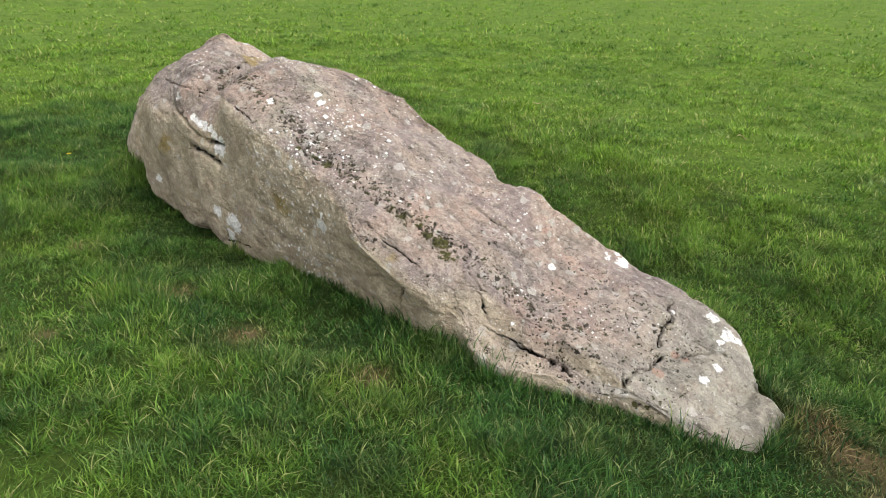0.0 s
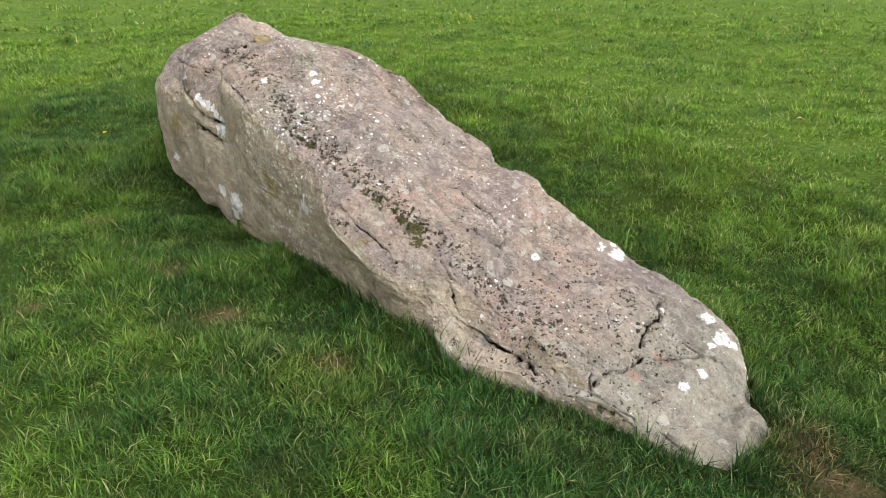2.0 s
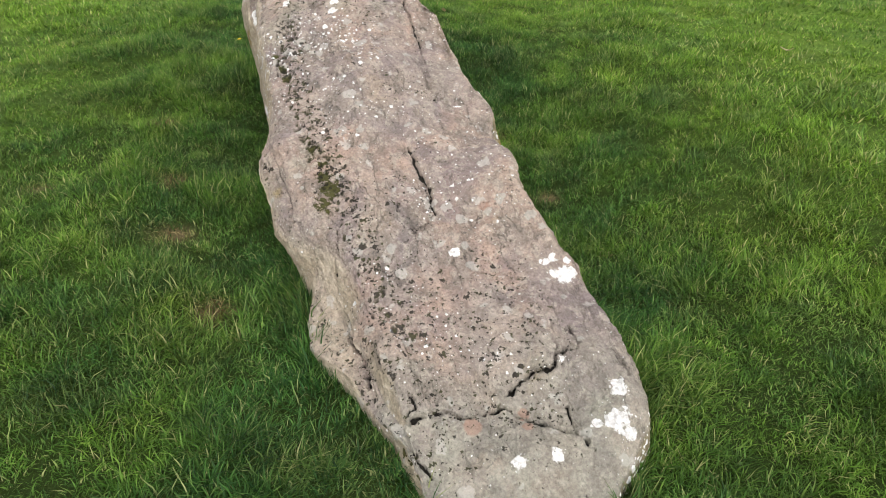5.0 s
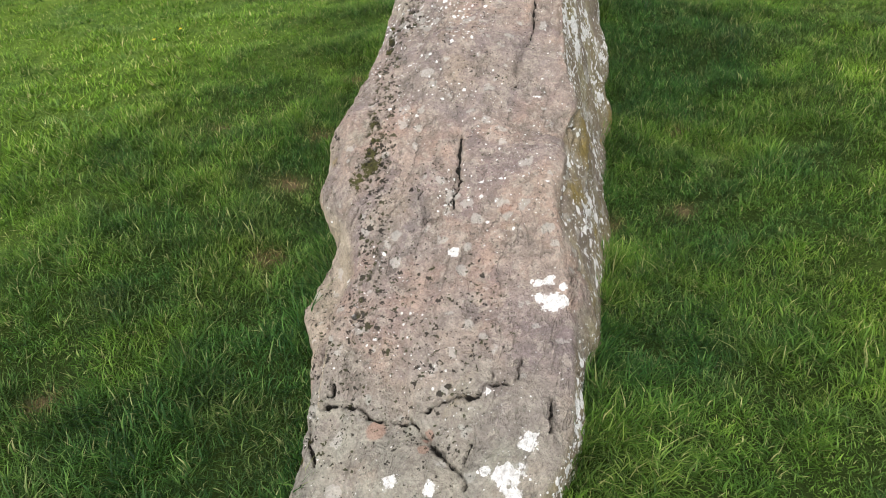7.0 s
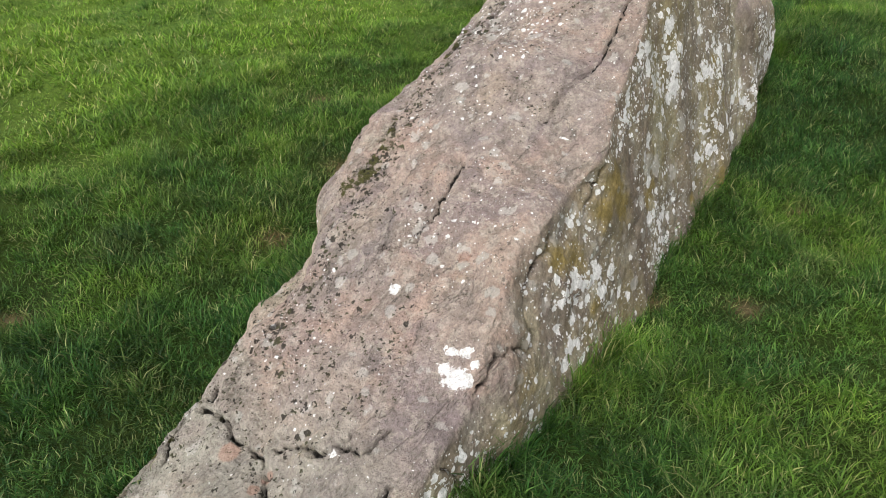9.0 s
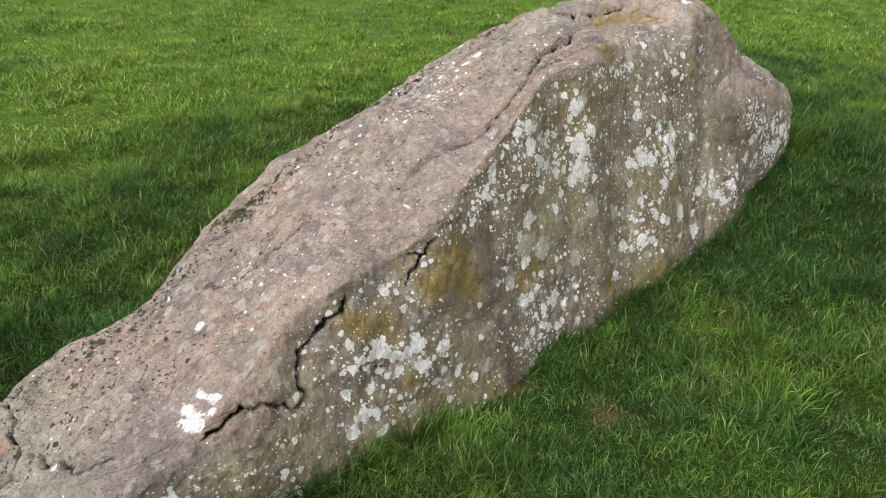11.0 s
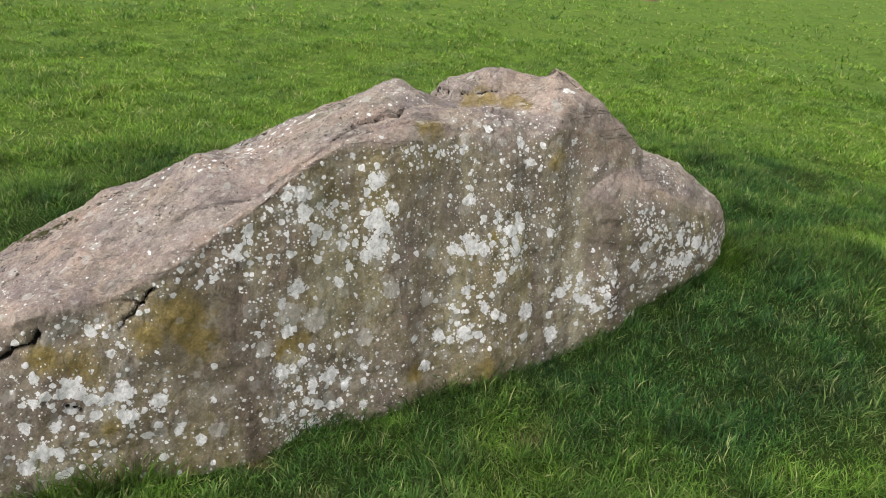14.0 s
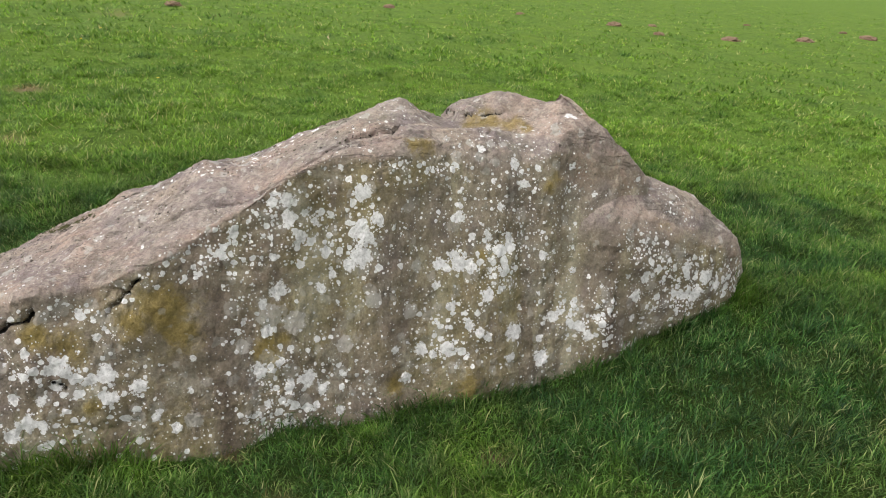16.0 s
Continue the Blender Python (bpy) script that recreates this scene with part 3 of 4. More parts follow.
crack(.006, .018, (2.94, -.57, .60), (2.94, -.51, .64), (2.68, -.54, .64), (2.54, -.56, .61), (2.42, -.57, .59))
crack(.008, .020, (3.25, -.58, .65), (3.09, -.58, .65), (2.95, -.57, .63))
crack(.012, .030, (2.93, -.45, .72), (2.93, -.38, .73), (2.94, -.32, .73), (2.99, -.25, .74))
crack(.008, .022, (2.95, -.28, .74), (3.00, -.24, .75), (3.08, -.22, .78), (3.16, -.20, .80))
crack(.012, .028, (2.75, -.58, -.03), (2.76, -.58, -.08), (2.72, -.57, -.15))
crack(.010, .022, (2.79, -.58, -.10), (2.57, -.55, -.07))
# the knob on the low side, and lines on the low face
crack(.013, .024, (1.52, -.53, -.02), (1.50, -.52, .07), (1.41, -.55, .17), (1.38, -.49, .19))
crack(.007, .014, (1.33, -.44, .13), (1.29, -.40, .09), (1.30, -.42, .06))
crack(.007, .014, (1.71, -.53, .32), (1.57, -.52, .27), (1.47, -.49, .23), (1.42, -.49, .21))
crack(.005, .012, (2.41, -.59, .47), (2.35, -.57, .39))
# small hollows in the steep face
crack(.008, .018, (1.53, .37, .05), (1.55, .37, .05), (1.57, .37, .02))
crack(.006, .014, (3.50, .20, .14), (3.51, .22, .10), (3.48, .24, .07))
crack(.005, .010, (3.79, .16, .14), (3.82, .16, .15))
crack(.004, .008, (3.16, .19, .18), (3.28, .18, .22))

# growths on the surface: u, v, z, radius
CRUST_LEFT = [(2.67, -.58, .03, .055), (2.72, -.57, -.05, .039), (2.78, -.60, .07, .031), (1.96, -.53, .23, .038), (2.72, -.58, .41, .053), (2.85, -.60, .50, .020), (2.79, -.58, .48, .022), (2.90, -.61, .52, .018), (3.37, -.63, .10, .027), (2.46, -.44, .65, .021), (2.37, -.25, .67, .019), (2.33, -.26, .64, .021), (3.02, -.60, .60, .026), (2.875, -.605, .51, .019), (2.82, -.59, .49, .021), (2.76, -.58, .455, .022), (2.74, -.58, .43, .026)]
CRUST_TIP = [(1.17, .01, .14, .017), (1.04, .32, .10, .032), (1.04, .35, .11, .022), (1.04, .29, .11, .019), (1.08, .28, .13, .014), (1.08, .26, .14, .010), (1.08, .35, .13, .013), (.63, .34, .01, .025), (.62, .33, .01, .017), (.54, .29, -.01, .030), (.54, .32, -.01, .019), (.55, .25, -.02, .016), (.57, .33, -.01, .011), (.51, .32, -.04, .020), (.50, .03, -.07, .020), (.50, .13, -.06, .019), (1.79, .15, .39, .006), (1.14, .05, .15, .014), (1.10, .31, .13, .016)]
CRUST_MIDDLE = [(2.24, .19, .55, .024), (2.24, .20, .49, .026), (2.28, .21, .43, .021), (2.20, .25, .26, .031), (2.34, .23, .25, .019), (2.15, .26, .22, .019), (2.16, .29, .13, .021), (1.66, .32, .17, .014), (1.61, .28, .24, .012), (2.13, .32, .01, .024), (2.20, .31, .02, .018), (2.29, .31, -.05, .032), (2.23, .33, -.06, .018), (2.34, .32, -.10, .018), (2.40, .33, -.18, .017), (2.32, .33, -.15, .016), (1.77, .38, .01, .027), (1.68, .36, .06, .031), (1.64, .36, .05, .020), (1.55, .35, .10, .027), (1.57, .36, .08, .020), (1.53, .36, .09, .016)]
CRUST_LOW = [(1.46, .37, .08, .016), (1.54, .37, .04, .020), (1.69, .39, -.01, .024), (1.43, .37, .01, .018), (1.50, .38, .00, .018), (1.46, .40, -.06, .028), (1.50, .41, -.07, .018), (1.42, .41, -.09, .024), (1.81, .40, -.10, .016), (1.87, .40, -.14, .018), (1.73, .39, -.09, .014), (1.51, .42, -.13, .016), (1.76, .42, -.16, .016), (1.82, .39, -.08, .012), (1.92, .37, -.02, .014), (1.93, .34, .08, .013), (2.49, .15, .56, .031), (2.53, .18, .48, .023), (2.48, .19, .43, .031), (2.51, .20, .41, .023), (2.48, .21, .35, .039), (2.44, .21, .32, .023), (2.54, .22, .31, .016)]
CRUST_TALL = [(2.38, .22, .29, .016), (2.36, .20, .37, .019), (2.33, .18, .47, .015), (2.84, .14, .46, .024), (2.84, .13, .50, .014), (2.82, .18, .33, .020), (2.84, .19, .30, .033), (2.88, .20, .29, .025), (2.76, .19, .30, .024), (2.79, .20, .29, .020), (2.75, .21, .23, .018), (2.95, .23, .18, .027), (3.10, .09, .56, .021), (3.06, .06, .63, .023), (3.00, .12, .49, .015), (2.93, .05, .69, .019), (2.97, .10, .58, .012), (3.04, .15, .37, .017), (2.89, .16, .39, .014), (2.95, .16, .39, .012), (2.95, .18, .35, .012), (3.18, .16, .30, .017), (3.32, .19, .23, .020)]
CRUST_TALL_LOW = [(3.38, .19, .21, .011), (3.31, .05, .62, .013), (3.40, .08, .51, .011), (3.32, .10, .46, .013), (3.63, .10, .40, .016), (3.62, .02, .55, .014), (2.81, .24, .15, .019), (3.06, .25, .03, .035), (3.05, .28, -.06, .020), (2.92, .27, .05, .021), (2.95, .27, .03, .019), (2.88, .26, .08, .017), (2.91, .25, .12, .013), (2.70, .26, .00, .025), (2.79, .28, .00, .029), (2.74, .28, -.02, .017), (2.60, .28, .01, .016), (2.64, .30, -.10, .021), (3.19, .25, -.10, .036), (3.24, .20, .06, .025), (3.35, .23, .02, .023), (3.38, .25, -.02, .023), (3.18, .23, -.02, .018)]
CRUST_END = [(3.61, .18, .11, .029), (3.64, .17, .18, .021), (3.65, .17, .20, .017), (3.72, .17, .04, .020), (3.60, .21, .02, .017), (3.56, .17, .20, .014), (3.73, .16, .09, .015), (3.96, .14, .16, .036), (4.03, .13, .11, .024), (3.91, .16, .09, .036), (4.00, .14, .03, .026), (3.84, .16, .09, .023), (3.85, .14, .22, .020), (3.84, .07, .39, .017), (3.94, .07, .32, .015), (4.11, .09, .13, .019), (3.92, .12, .24, .015), (3.09, .22, .11, .011), (3.33, -.07, .77, .027), (3.40, -.11, .77, .019)]
DISCS = [(2.66, .23, .14, .028), (2.17, .27, .18, .042), (2.25, .28, .15, .039), (2.08, .30, .09, .023), (2.42, .28, .05, .028), (1.92, .39, -.12, .028), (2.52, .24, .20, .028), (2.68, .20, .30, .020)]
OCHRE = [(1.87, .32, .25, .085), (1.91, .32, .16, .067), (1.82, .32, .27, .056), (1.77, .33, .22, .047), (1.57, .33, .16, .055), (1.50, .33, .19, .043), (1.63, .39, -.04, .028), (2.15, .30, .07, .043), (2.22, .28, .10, .029), (3.05, -.19, .73, .068), (3.11, -.15, .73, .068), (2.97, -.22, .72, .050), (3.16, -.11, .73, .040), (2.72, .07, .71, .044), (2.67, .07, .72, .036), (3.23, .07, .59, .035), (3.20, .09, .55, .026), (2.93, .18, .33, .029), (2.60, .30, -.12, .038), (2.88, .32, -.14, .043)]
OCHRE_LEFT = [(1.52, -.54, .23, .028), (2.25, -.55, .26, .057), (3.15, -.67, .35, .071), (1.93, -.52, .28, .033), (2.00, -.52, .27, .04), (2.70, -.50, .56, .05)]
MOSS = [(1.50, -.37, .28, .027), (1.39, -.38, .24, .027), (1.55, -.37, .30, .020), (1.36, -.37, .23, .015), (1.66, -.40, .35, .014), (1.84, -.40, .42, .013), (2.08, -.48, .48, .021), (2.01, -.47, .47, .018), (2.16, -.50, .51, .019), (2.41, -.55, .60, .015), (.61, -.24, -.09, .013), (.57, -.23, -.08, .013), (.52, -.23, -.09, .013), (.83, -.32, -.03, .012), (.96, -.30, -.06, .011), (1.45, -.35, .26, .04), (1.61, -.40, .34, .02)]
RUST = [(.60, .08, -.05, .014), (.63, -.06, -.06, .026), (.64, .08, -.05, .017), (1.33, .14, .2, .03)]

def growth(p, *lists):
    """1 at the heart of each growth, 0.5 at its rim."""
    value = np.zeros(len(p))
    for u, v, z, r in (g for part_list in lists for g in part_list):
        near = np.abs(p[:, 0] - u) < 2 * r
        d = np.linalg.norm((p[near] - (u, v, z)) * (1.0, 0.4 if u > 1.4 and v > 0.1 and z < 0.6 else 1.0, 1.0), axis=1)
        value[near] = np.maximum(value[near], np.clip(1.12 - 0.62 * d / r, 0, 1))
    return value


def unit_normals(g):
    n = np.cross(np.gradient(g, axis=0), np.gradient(g, axis=1))
    return n / np.maximum(np.linalg.norm(n, axis=2, keepdims=True), 1e-9)


def fractal(p, scale, octaves, roughness=0.9):
    q = p * scale
    return np.fromiter((noise.fractal(a, roughness, 2.1, octaves) for a in q), float, len(q))


NU, NW = 780, 440


def carve(p, nrm):
    """Cuts the cracks; gives the depth cut and how far each point lies in one."""
    cut, seam = np.zeros(len(p)), np.full(len(p), 4.0)
    wob = np.stack([fbm(p[:, 0] * 48 + k * 7.7, (p[:, 1] + p[:, 2] * 1.3) * 48 - k * 3.1, 4, 60 + k) - 0.5 for k in range(3)], -1)
    wide = 0.18 + 1.45 * fbm(p[:, 0] * 30, (p[:, 1] - p[:, 2]) * 30, 3, 77)
    for half, depth, line in CRACKS:
        low, high = line.min(0) - 0.08, line.max(0) + 0.08
        sel = np.where(((p > low) & (p < high)).all(1))[0]
        slip = wob[sel] - (wob[sel] * nrm[sel]).sum(1, keepdims=True) * nrm[sel]
        q = p[sel] + slip * 0.026
        d = np.full(len(sel), 9.0)
        for a, b in zip(line[:-1], line[1:]):
            t = np.clip(((q - a) @ (b - a)) / ((b - a) @ (b - a)), 0, 1)
            off = q - a - t[:, None] * (b - a)
            off -= 0.96 * (off * nrm[sel]).sum(1, keepdims=True) * nrm[sel]
            d = np.minimum(d, np.linalg.norm(off, axis=1))
        near = d / (half * wide[sel])
        f = np.exp(-near ** 4)
        cut[sel] = np.maximum(cut[sel], depth * f + 0.004 * np.exp(-(d / 0.025) ** 2))
        seam[sel] = np.minimum(seam[sel], near)
    return cut, seam


BAND_U = [0.75, 1.05, 1.23, 1.43, 1.56, 1.79, 2.01, 2.22, 2.55, 2.9]
BAND_V = [-.22, -.27, -.32, -.35, -.40, -.44, -.48, -.49, -.48, -.46]


def pitted(p):
    """Where the small hollows lie: close along the low shoulder, loose over the low end and the top."""
    u, v = p[:, 0], p[:, 1]
    off = v - np.interp(u, BAND_U, BAND_V)
    along = smooth(0.7, 0.95, u) * (1 - smooth(2.9, 3.1, u))
    patchy = fbm(u * 7, v * 9, 3, 121)
    band = along * np.exp(-((off - 0.03) / np.where(off > 0.03, 0.085, 0.04)) ** 2) * (0.75 + 0.9 * patchy)
    low_end = 0.86 * np.exp(-((u - 0.85) / 0.45) ** 2) * smooth(0.32, 0.15, v) * (0.55 + 0.7 * patchy)
    top = 0.50 * smooth(1.0, 1.3, u) * (1 - smooth(2.5, 2.9, u)) * smooth(0.2, 0.05, v) * (0.3 + 1.2 * patchy)
    return np.clip(np.maximum(np.maximum(band, low_end), top), 0, 1) * (p[:, 2] > -0.14)


def pits(p):
    """The larger hollows: a row along the low shoulder, a few on the low end."""
    pick = np.random.default_rng(21)
    cut = np.zeros(len(p))
    top = p[:, 2] > -0.14
    homes = []
    for _ in range(210):
        u = pick.uniform(1.0, 2.9) if pick.random() < 0.6 else pick.uniform(1.4, 2.3)
        homes.append((u, np.interp(u, BAND_U, BAND_V) + abs(pick.normal(0, 0.05)) - 0.02, pick.uniform(.003, .0075), pick.uniform(.008, .016)))
    for _ in range(34):
        homes.append((pick.uniform(0.3, 1.2), pick.uniform(-.28, .22), pick.uniform(.003, .005), pick.uniform(.006, .010)))
    homes.append((0.93, -0.22, .010, .018))
    wob = np.stack([fbm(p[:, 0] * 60 + k * 5, (p[:, 1] + p[:, 2]) * 60, 2, 160 + k) - 0.5 for k in range(3)], -1)
    order = np.argsort(p[:, 0], kind="stable")
    us = p[order, 0]
    for u, v, r, deep in homes:
        a, b = np.searchsorted(us, (u - 0.03, u + 0.03))
        sel = order[a:b]
        sel = sel[(np.abs(p[sel, 1] - v) < 0.05) & top[sel]]
        if not len(sel):
            continue
        heart = p[sel[np.argmin((p[sel, 0] - u) ** 2 + (p[sel, 1] - v) ** 2 - 0.002 * p[sel, 2])]]
        away = p[sel] - heart + wob[sel] * 0.014
        d2 = (away[:, 0] / 1.5) ** 2 + away[:, 1] ** 2 + away[:, 2] ** 2
        cut[sel] = np.maximum(cut[sel], deep * np.exp(-(d2 / r ** 2) ** 1.5))
    return cut


def finish_stone(name, g, parent, label=""):
    """Roughens a grid of surface points, cuts cracks and pits, and makes the mesh with its layers of growth."""
    nu, nw = g.shape[:2]
    nrm = unit_normals(g).reshape(-1, 3)
    p = g.reshape(-1, 3).copy()
    if (nrm[:, 2] * (p[:, 2] - 0.1)).sum() < 0:
        nrm = -nrm
    flat = smooth(0.55, 0.85, nrm[:, 2])
    steep = 1 - smooth(0.25, 0.6, nrm[:, 2])
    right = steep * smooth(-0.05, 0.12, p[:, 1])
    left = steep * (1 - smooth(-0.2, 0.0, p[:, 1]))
    cut, seam = carve(p, nrm)
    hollow = pits(p)
    broad = fractal(p, 3.3, 3)
    small = fractal(p, 15.0, 5, 0.75)
    bed = fractal(p * np.array((1.6, 12.0, 12.0)), 1.0, 4, 0.8)
    chips = np.abs(fractal(p, 7.0, 3, 0.8))
    facet = np.fromiter((noise.voronoi(a)[0][0] for a in p * np.array((5.0, 9.0, 9.0)) + 0.25 * np.stack((broad, small, bed), -1)), float, len(p))
    move = 0.010 * broad + 0.0075 * small * (1 - 0.45 * left) + 0.003 * fractal(p, 55.0, 3, 0.7) - 0.012 * np.maximum(bed, 0) * flat - 0.006 * chips - 0.016 * (facet - 0.45) * (1 - 0.6 * right - 0.6 * left)
    # a shallow scarp over the top, a knob and a notch on the low side
    side = (p[:, 0] - 1.63) + 0.55 * (p[:, 1] + 0.05) + 0.05 * broad
    move += 0.010 * smooth(-0.012, 0.012, side) * np.exp(-((p[:, 0] - 1.63) / 0.28) ** 2) * smooth(-.12, 0.0, p[:, 1]) * (1 - right)
    knob = np.linalg.norm((p - (1.40, -.52, .14)) / (.08, .08, .08), axis=1)
    notch = np.linalg.norm((p - (1.27, -.43, .06)) / (.06, .08, .09), axis=1)
    move += 0.035 * np.exp(-knob ** 2) - 0.02 * np.exp(-notch ** 2)
    # the tall end: a trough between a rear block, which starts with a dark step, and the front crest
    rear = smooth(2.925, 2.95, p[:, 0]) * (1 - smooth(3.1, 3.35, p[:, 0])) * (1 - smooth(-.30, -.20, p[:, 1])) * smooth(.55, .65, p[:, 2])
    trough = np.linalg.norm((p - (3.03, -.13, .74)) / (.16, .10, .20), axis=1)
    lead = np.linalg.norm((p - (3.34, -.01, .77)) / (.12, .08, .10), axis=1)
    move += 0.030 * rear - 0.055 * np.exp(-trough ** 2) + 0.035 * np.exp(-lead ** 2)
    move -= cut + hollow
    p = p + nrm * move[:, None]
    x, y = to_field(p[:, 0], p[:, 1])
    i, j = np.meshgrid(np.arange(nu - 1), np.arange(nw - 1), indexing="ij")
    quads = np.stack((i * nw + j, i * nw + j + 1, (i + 1) * nw + j + 1, (i + 1) * nw + j), -1).reshape(-1)
    me = array_mesh(name, np.stack((x, y, p[:, 2]), -1), quads, np.full((nu - 1) * (nw - 1), 4), STONE)
    ochre = growth(p, OCHRE, OCHRE_LEFT)
    layer(me, "film_shade", np.clip(0.95 * right, 0, 1))
    patchy = fbm(p[:, 0] * 5, p[:, 2] * 5 + p[:, 1] * 3, 3, 90)
    bare = np.exp(-((p[:, 0] - 3.45) / 0.13) ** 2) * smooth(.05, .25, p[:, 2])
    layer(me, "lichen", np.clip((0.20 + 0.42 * smooth(0.45, 0.75, fbm(p[:, 0] * 4.5, p[:, 1] * 6, 3, 93)) * (0.55 + 0.45 * smooth(1.5, 2.2, p[:, 0]))) * (1 - right) + right * (0.52 + 0.62 * smooth(0.35, 0.7, patchy) + 0.19 * np.exp(-((p[:, 0] - 3.1) / 0.45) ** 2) * smooth(0.05, 0.35, p[:, 2])) + 0.5 * right * np.exp(-((p[:, 0] - 2.4) / 0.16) ** 2 - ((p[:, 2] - 0.42) / 0.13) ** 2) - 0.6 * ochre * right - 0.4 * bare, 0, 1.3))
    layer(me, "tip", 1 - smooth(0.55, 0.95, p[:, 0]))
    layer(me, "tan_lit", left)
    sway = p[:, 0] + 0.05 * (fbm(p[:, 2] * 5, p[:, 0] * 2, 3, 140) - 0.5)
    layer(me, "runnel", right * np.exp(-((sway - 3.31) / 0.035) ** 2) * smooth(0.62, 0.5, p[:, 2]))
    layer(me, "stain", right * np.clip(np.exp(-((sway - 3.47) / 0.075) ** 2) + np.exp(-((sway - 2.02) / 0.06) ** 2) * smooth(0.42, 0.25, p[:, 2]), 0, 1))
    layer(me, "ochre", ochre)
    layer(me, "crust", growth(p, CRUST_LEFT, CRUST_TIP, CRUST_MIDDLE, CRUST_LOW, CRUST_TALL, CRUST_TALL_LOW, CRUST_END))
    layer(me, "disc", growth(p, DISCS))
    layer(me, "moss", np.clip(growth(p, MOSS) + 0.3 * smooth(.003, .008, hollow) * (p[:, 1] < -.25) * (p[:, 0] > 1.2), 0, 1))
    layer(me, "soil", smooth(.003, .008, hollow))
    layer(me, "seam", seam)
    layer(me, "pitted", pitted(p) * smooth(0.2, 0.5, nrm[:, 2]))
    layer(me, "rust", growth(p, RUST))
    layer(me, "ledge", smooth(.75, .9, p[:, 0]) * (1 - smooth(1.2, 1.32, p[:, 0])) * (1 - smooth(-.36, -.31, p[:, 1])))
    ob = new(name, me)
    ob.parent = parent
    return tagged(ob, label) if label else ob


def build_stone():
    stone = tagged(new("fallen_standing_stone"), "long fallen grey sandstone standing stone, cracked and lichened, lying in grass", "standing stone")
    s, w = np.meshgrid(np.linspace(0.1, 3.68, NU), np.linspace(0, 8, NW), indexing="ij")
    u, v, z = loft(s.ravel(), w.ravel())
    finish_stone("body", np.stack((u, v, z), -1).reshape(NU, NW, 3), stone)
    # the low lobe behind the tall end
    a, b = np.meshgrid(np.linspace(-np.pi, np.pi, 260), np.linspace(-np.pi / 2, np.pi / 2, 200), indexing="ij")

    def power(c, e):
        return np.sign(c) * np.abs(c) ** e

    lu = power(np.cos(b), 0.7) * power(np.cos(a), 0.6)
    lv = power(np.cos(b), 0.7) * power(np.sin(a), 0.6)
    lz = power(np.sin(b), 0.75)
    g = np.stack((3.76 + 0.55 * lu, -0.155 + 0.33 * lv - 0.06 * lu, 0.02 + (0.48 - 0.14 * lu) * lz), -1)
    finish_stone("rear_lobe", g, stone)


build_stone()

# ---------------------------------------------------------------- grass
def in_stone(x, y):
    """How far a place lies inside the stone's outline at the ground (metres, negative outside)."""
    u, v = to_stone(x, y)
    uu = np.clip(u, 0.1, 3.68)
    left = np.where(u > 2.72, hermite(STATIONS, RAILS[0][0], uu), hermite(STATIONS, RAILS[1][0], uu) + 0.07 * smooth(1.3, 1.5, u) * (1 - smooth(2.45, 2.6, u)))
    right = hermite(STATIONS, RAILS[7][0], uu)
    body = np.minimum(np.minimum(v - left, right - v), np.minimum(u - 0.22, 3.6 - u))
    lobe = 0.3 * (1 - (np.abs((u - 3.66) / 0.62) ** 3 + np.abs((v + 0.19) / 0.31) ** 3) ** (1 / 3))
    return np.maximum(body, lobe)


def axis_distance(x, y):
    u, v = to_stone(x, y)
    return np.hypot(u - np.clip(u, 0.2, 4.1), v)


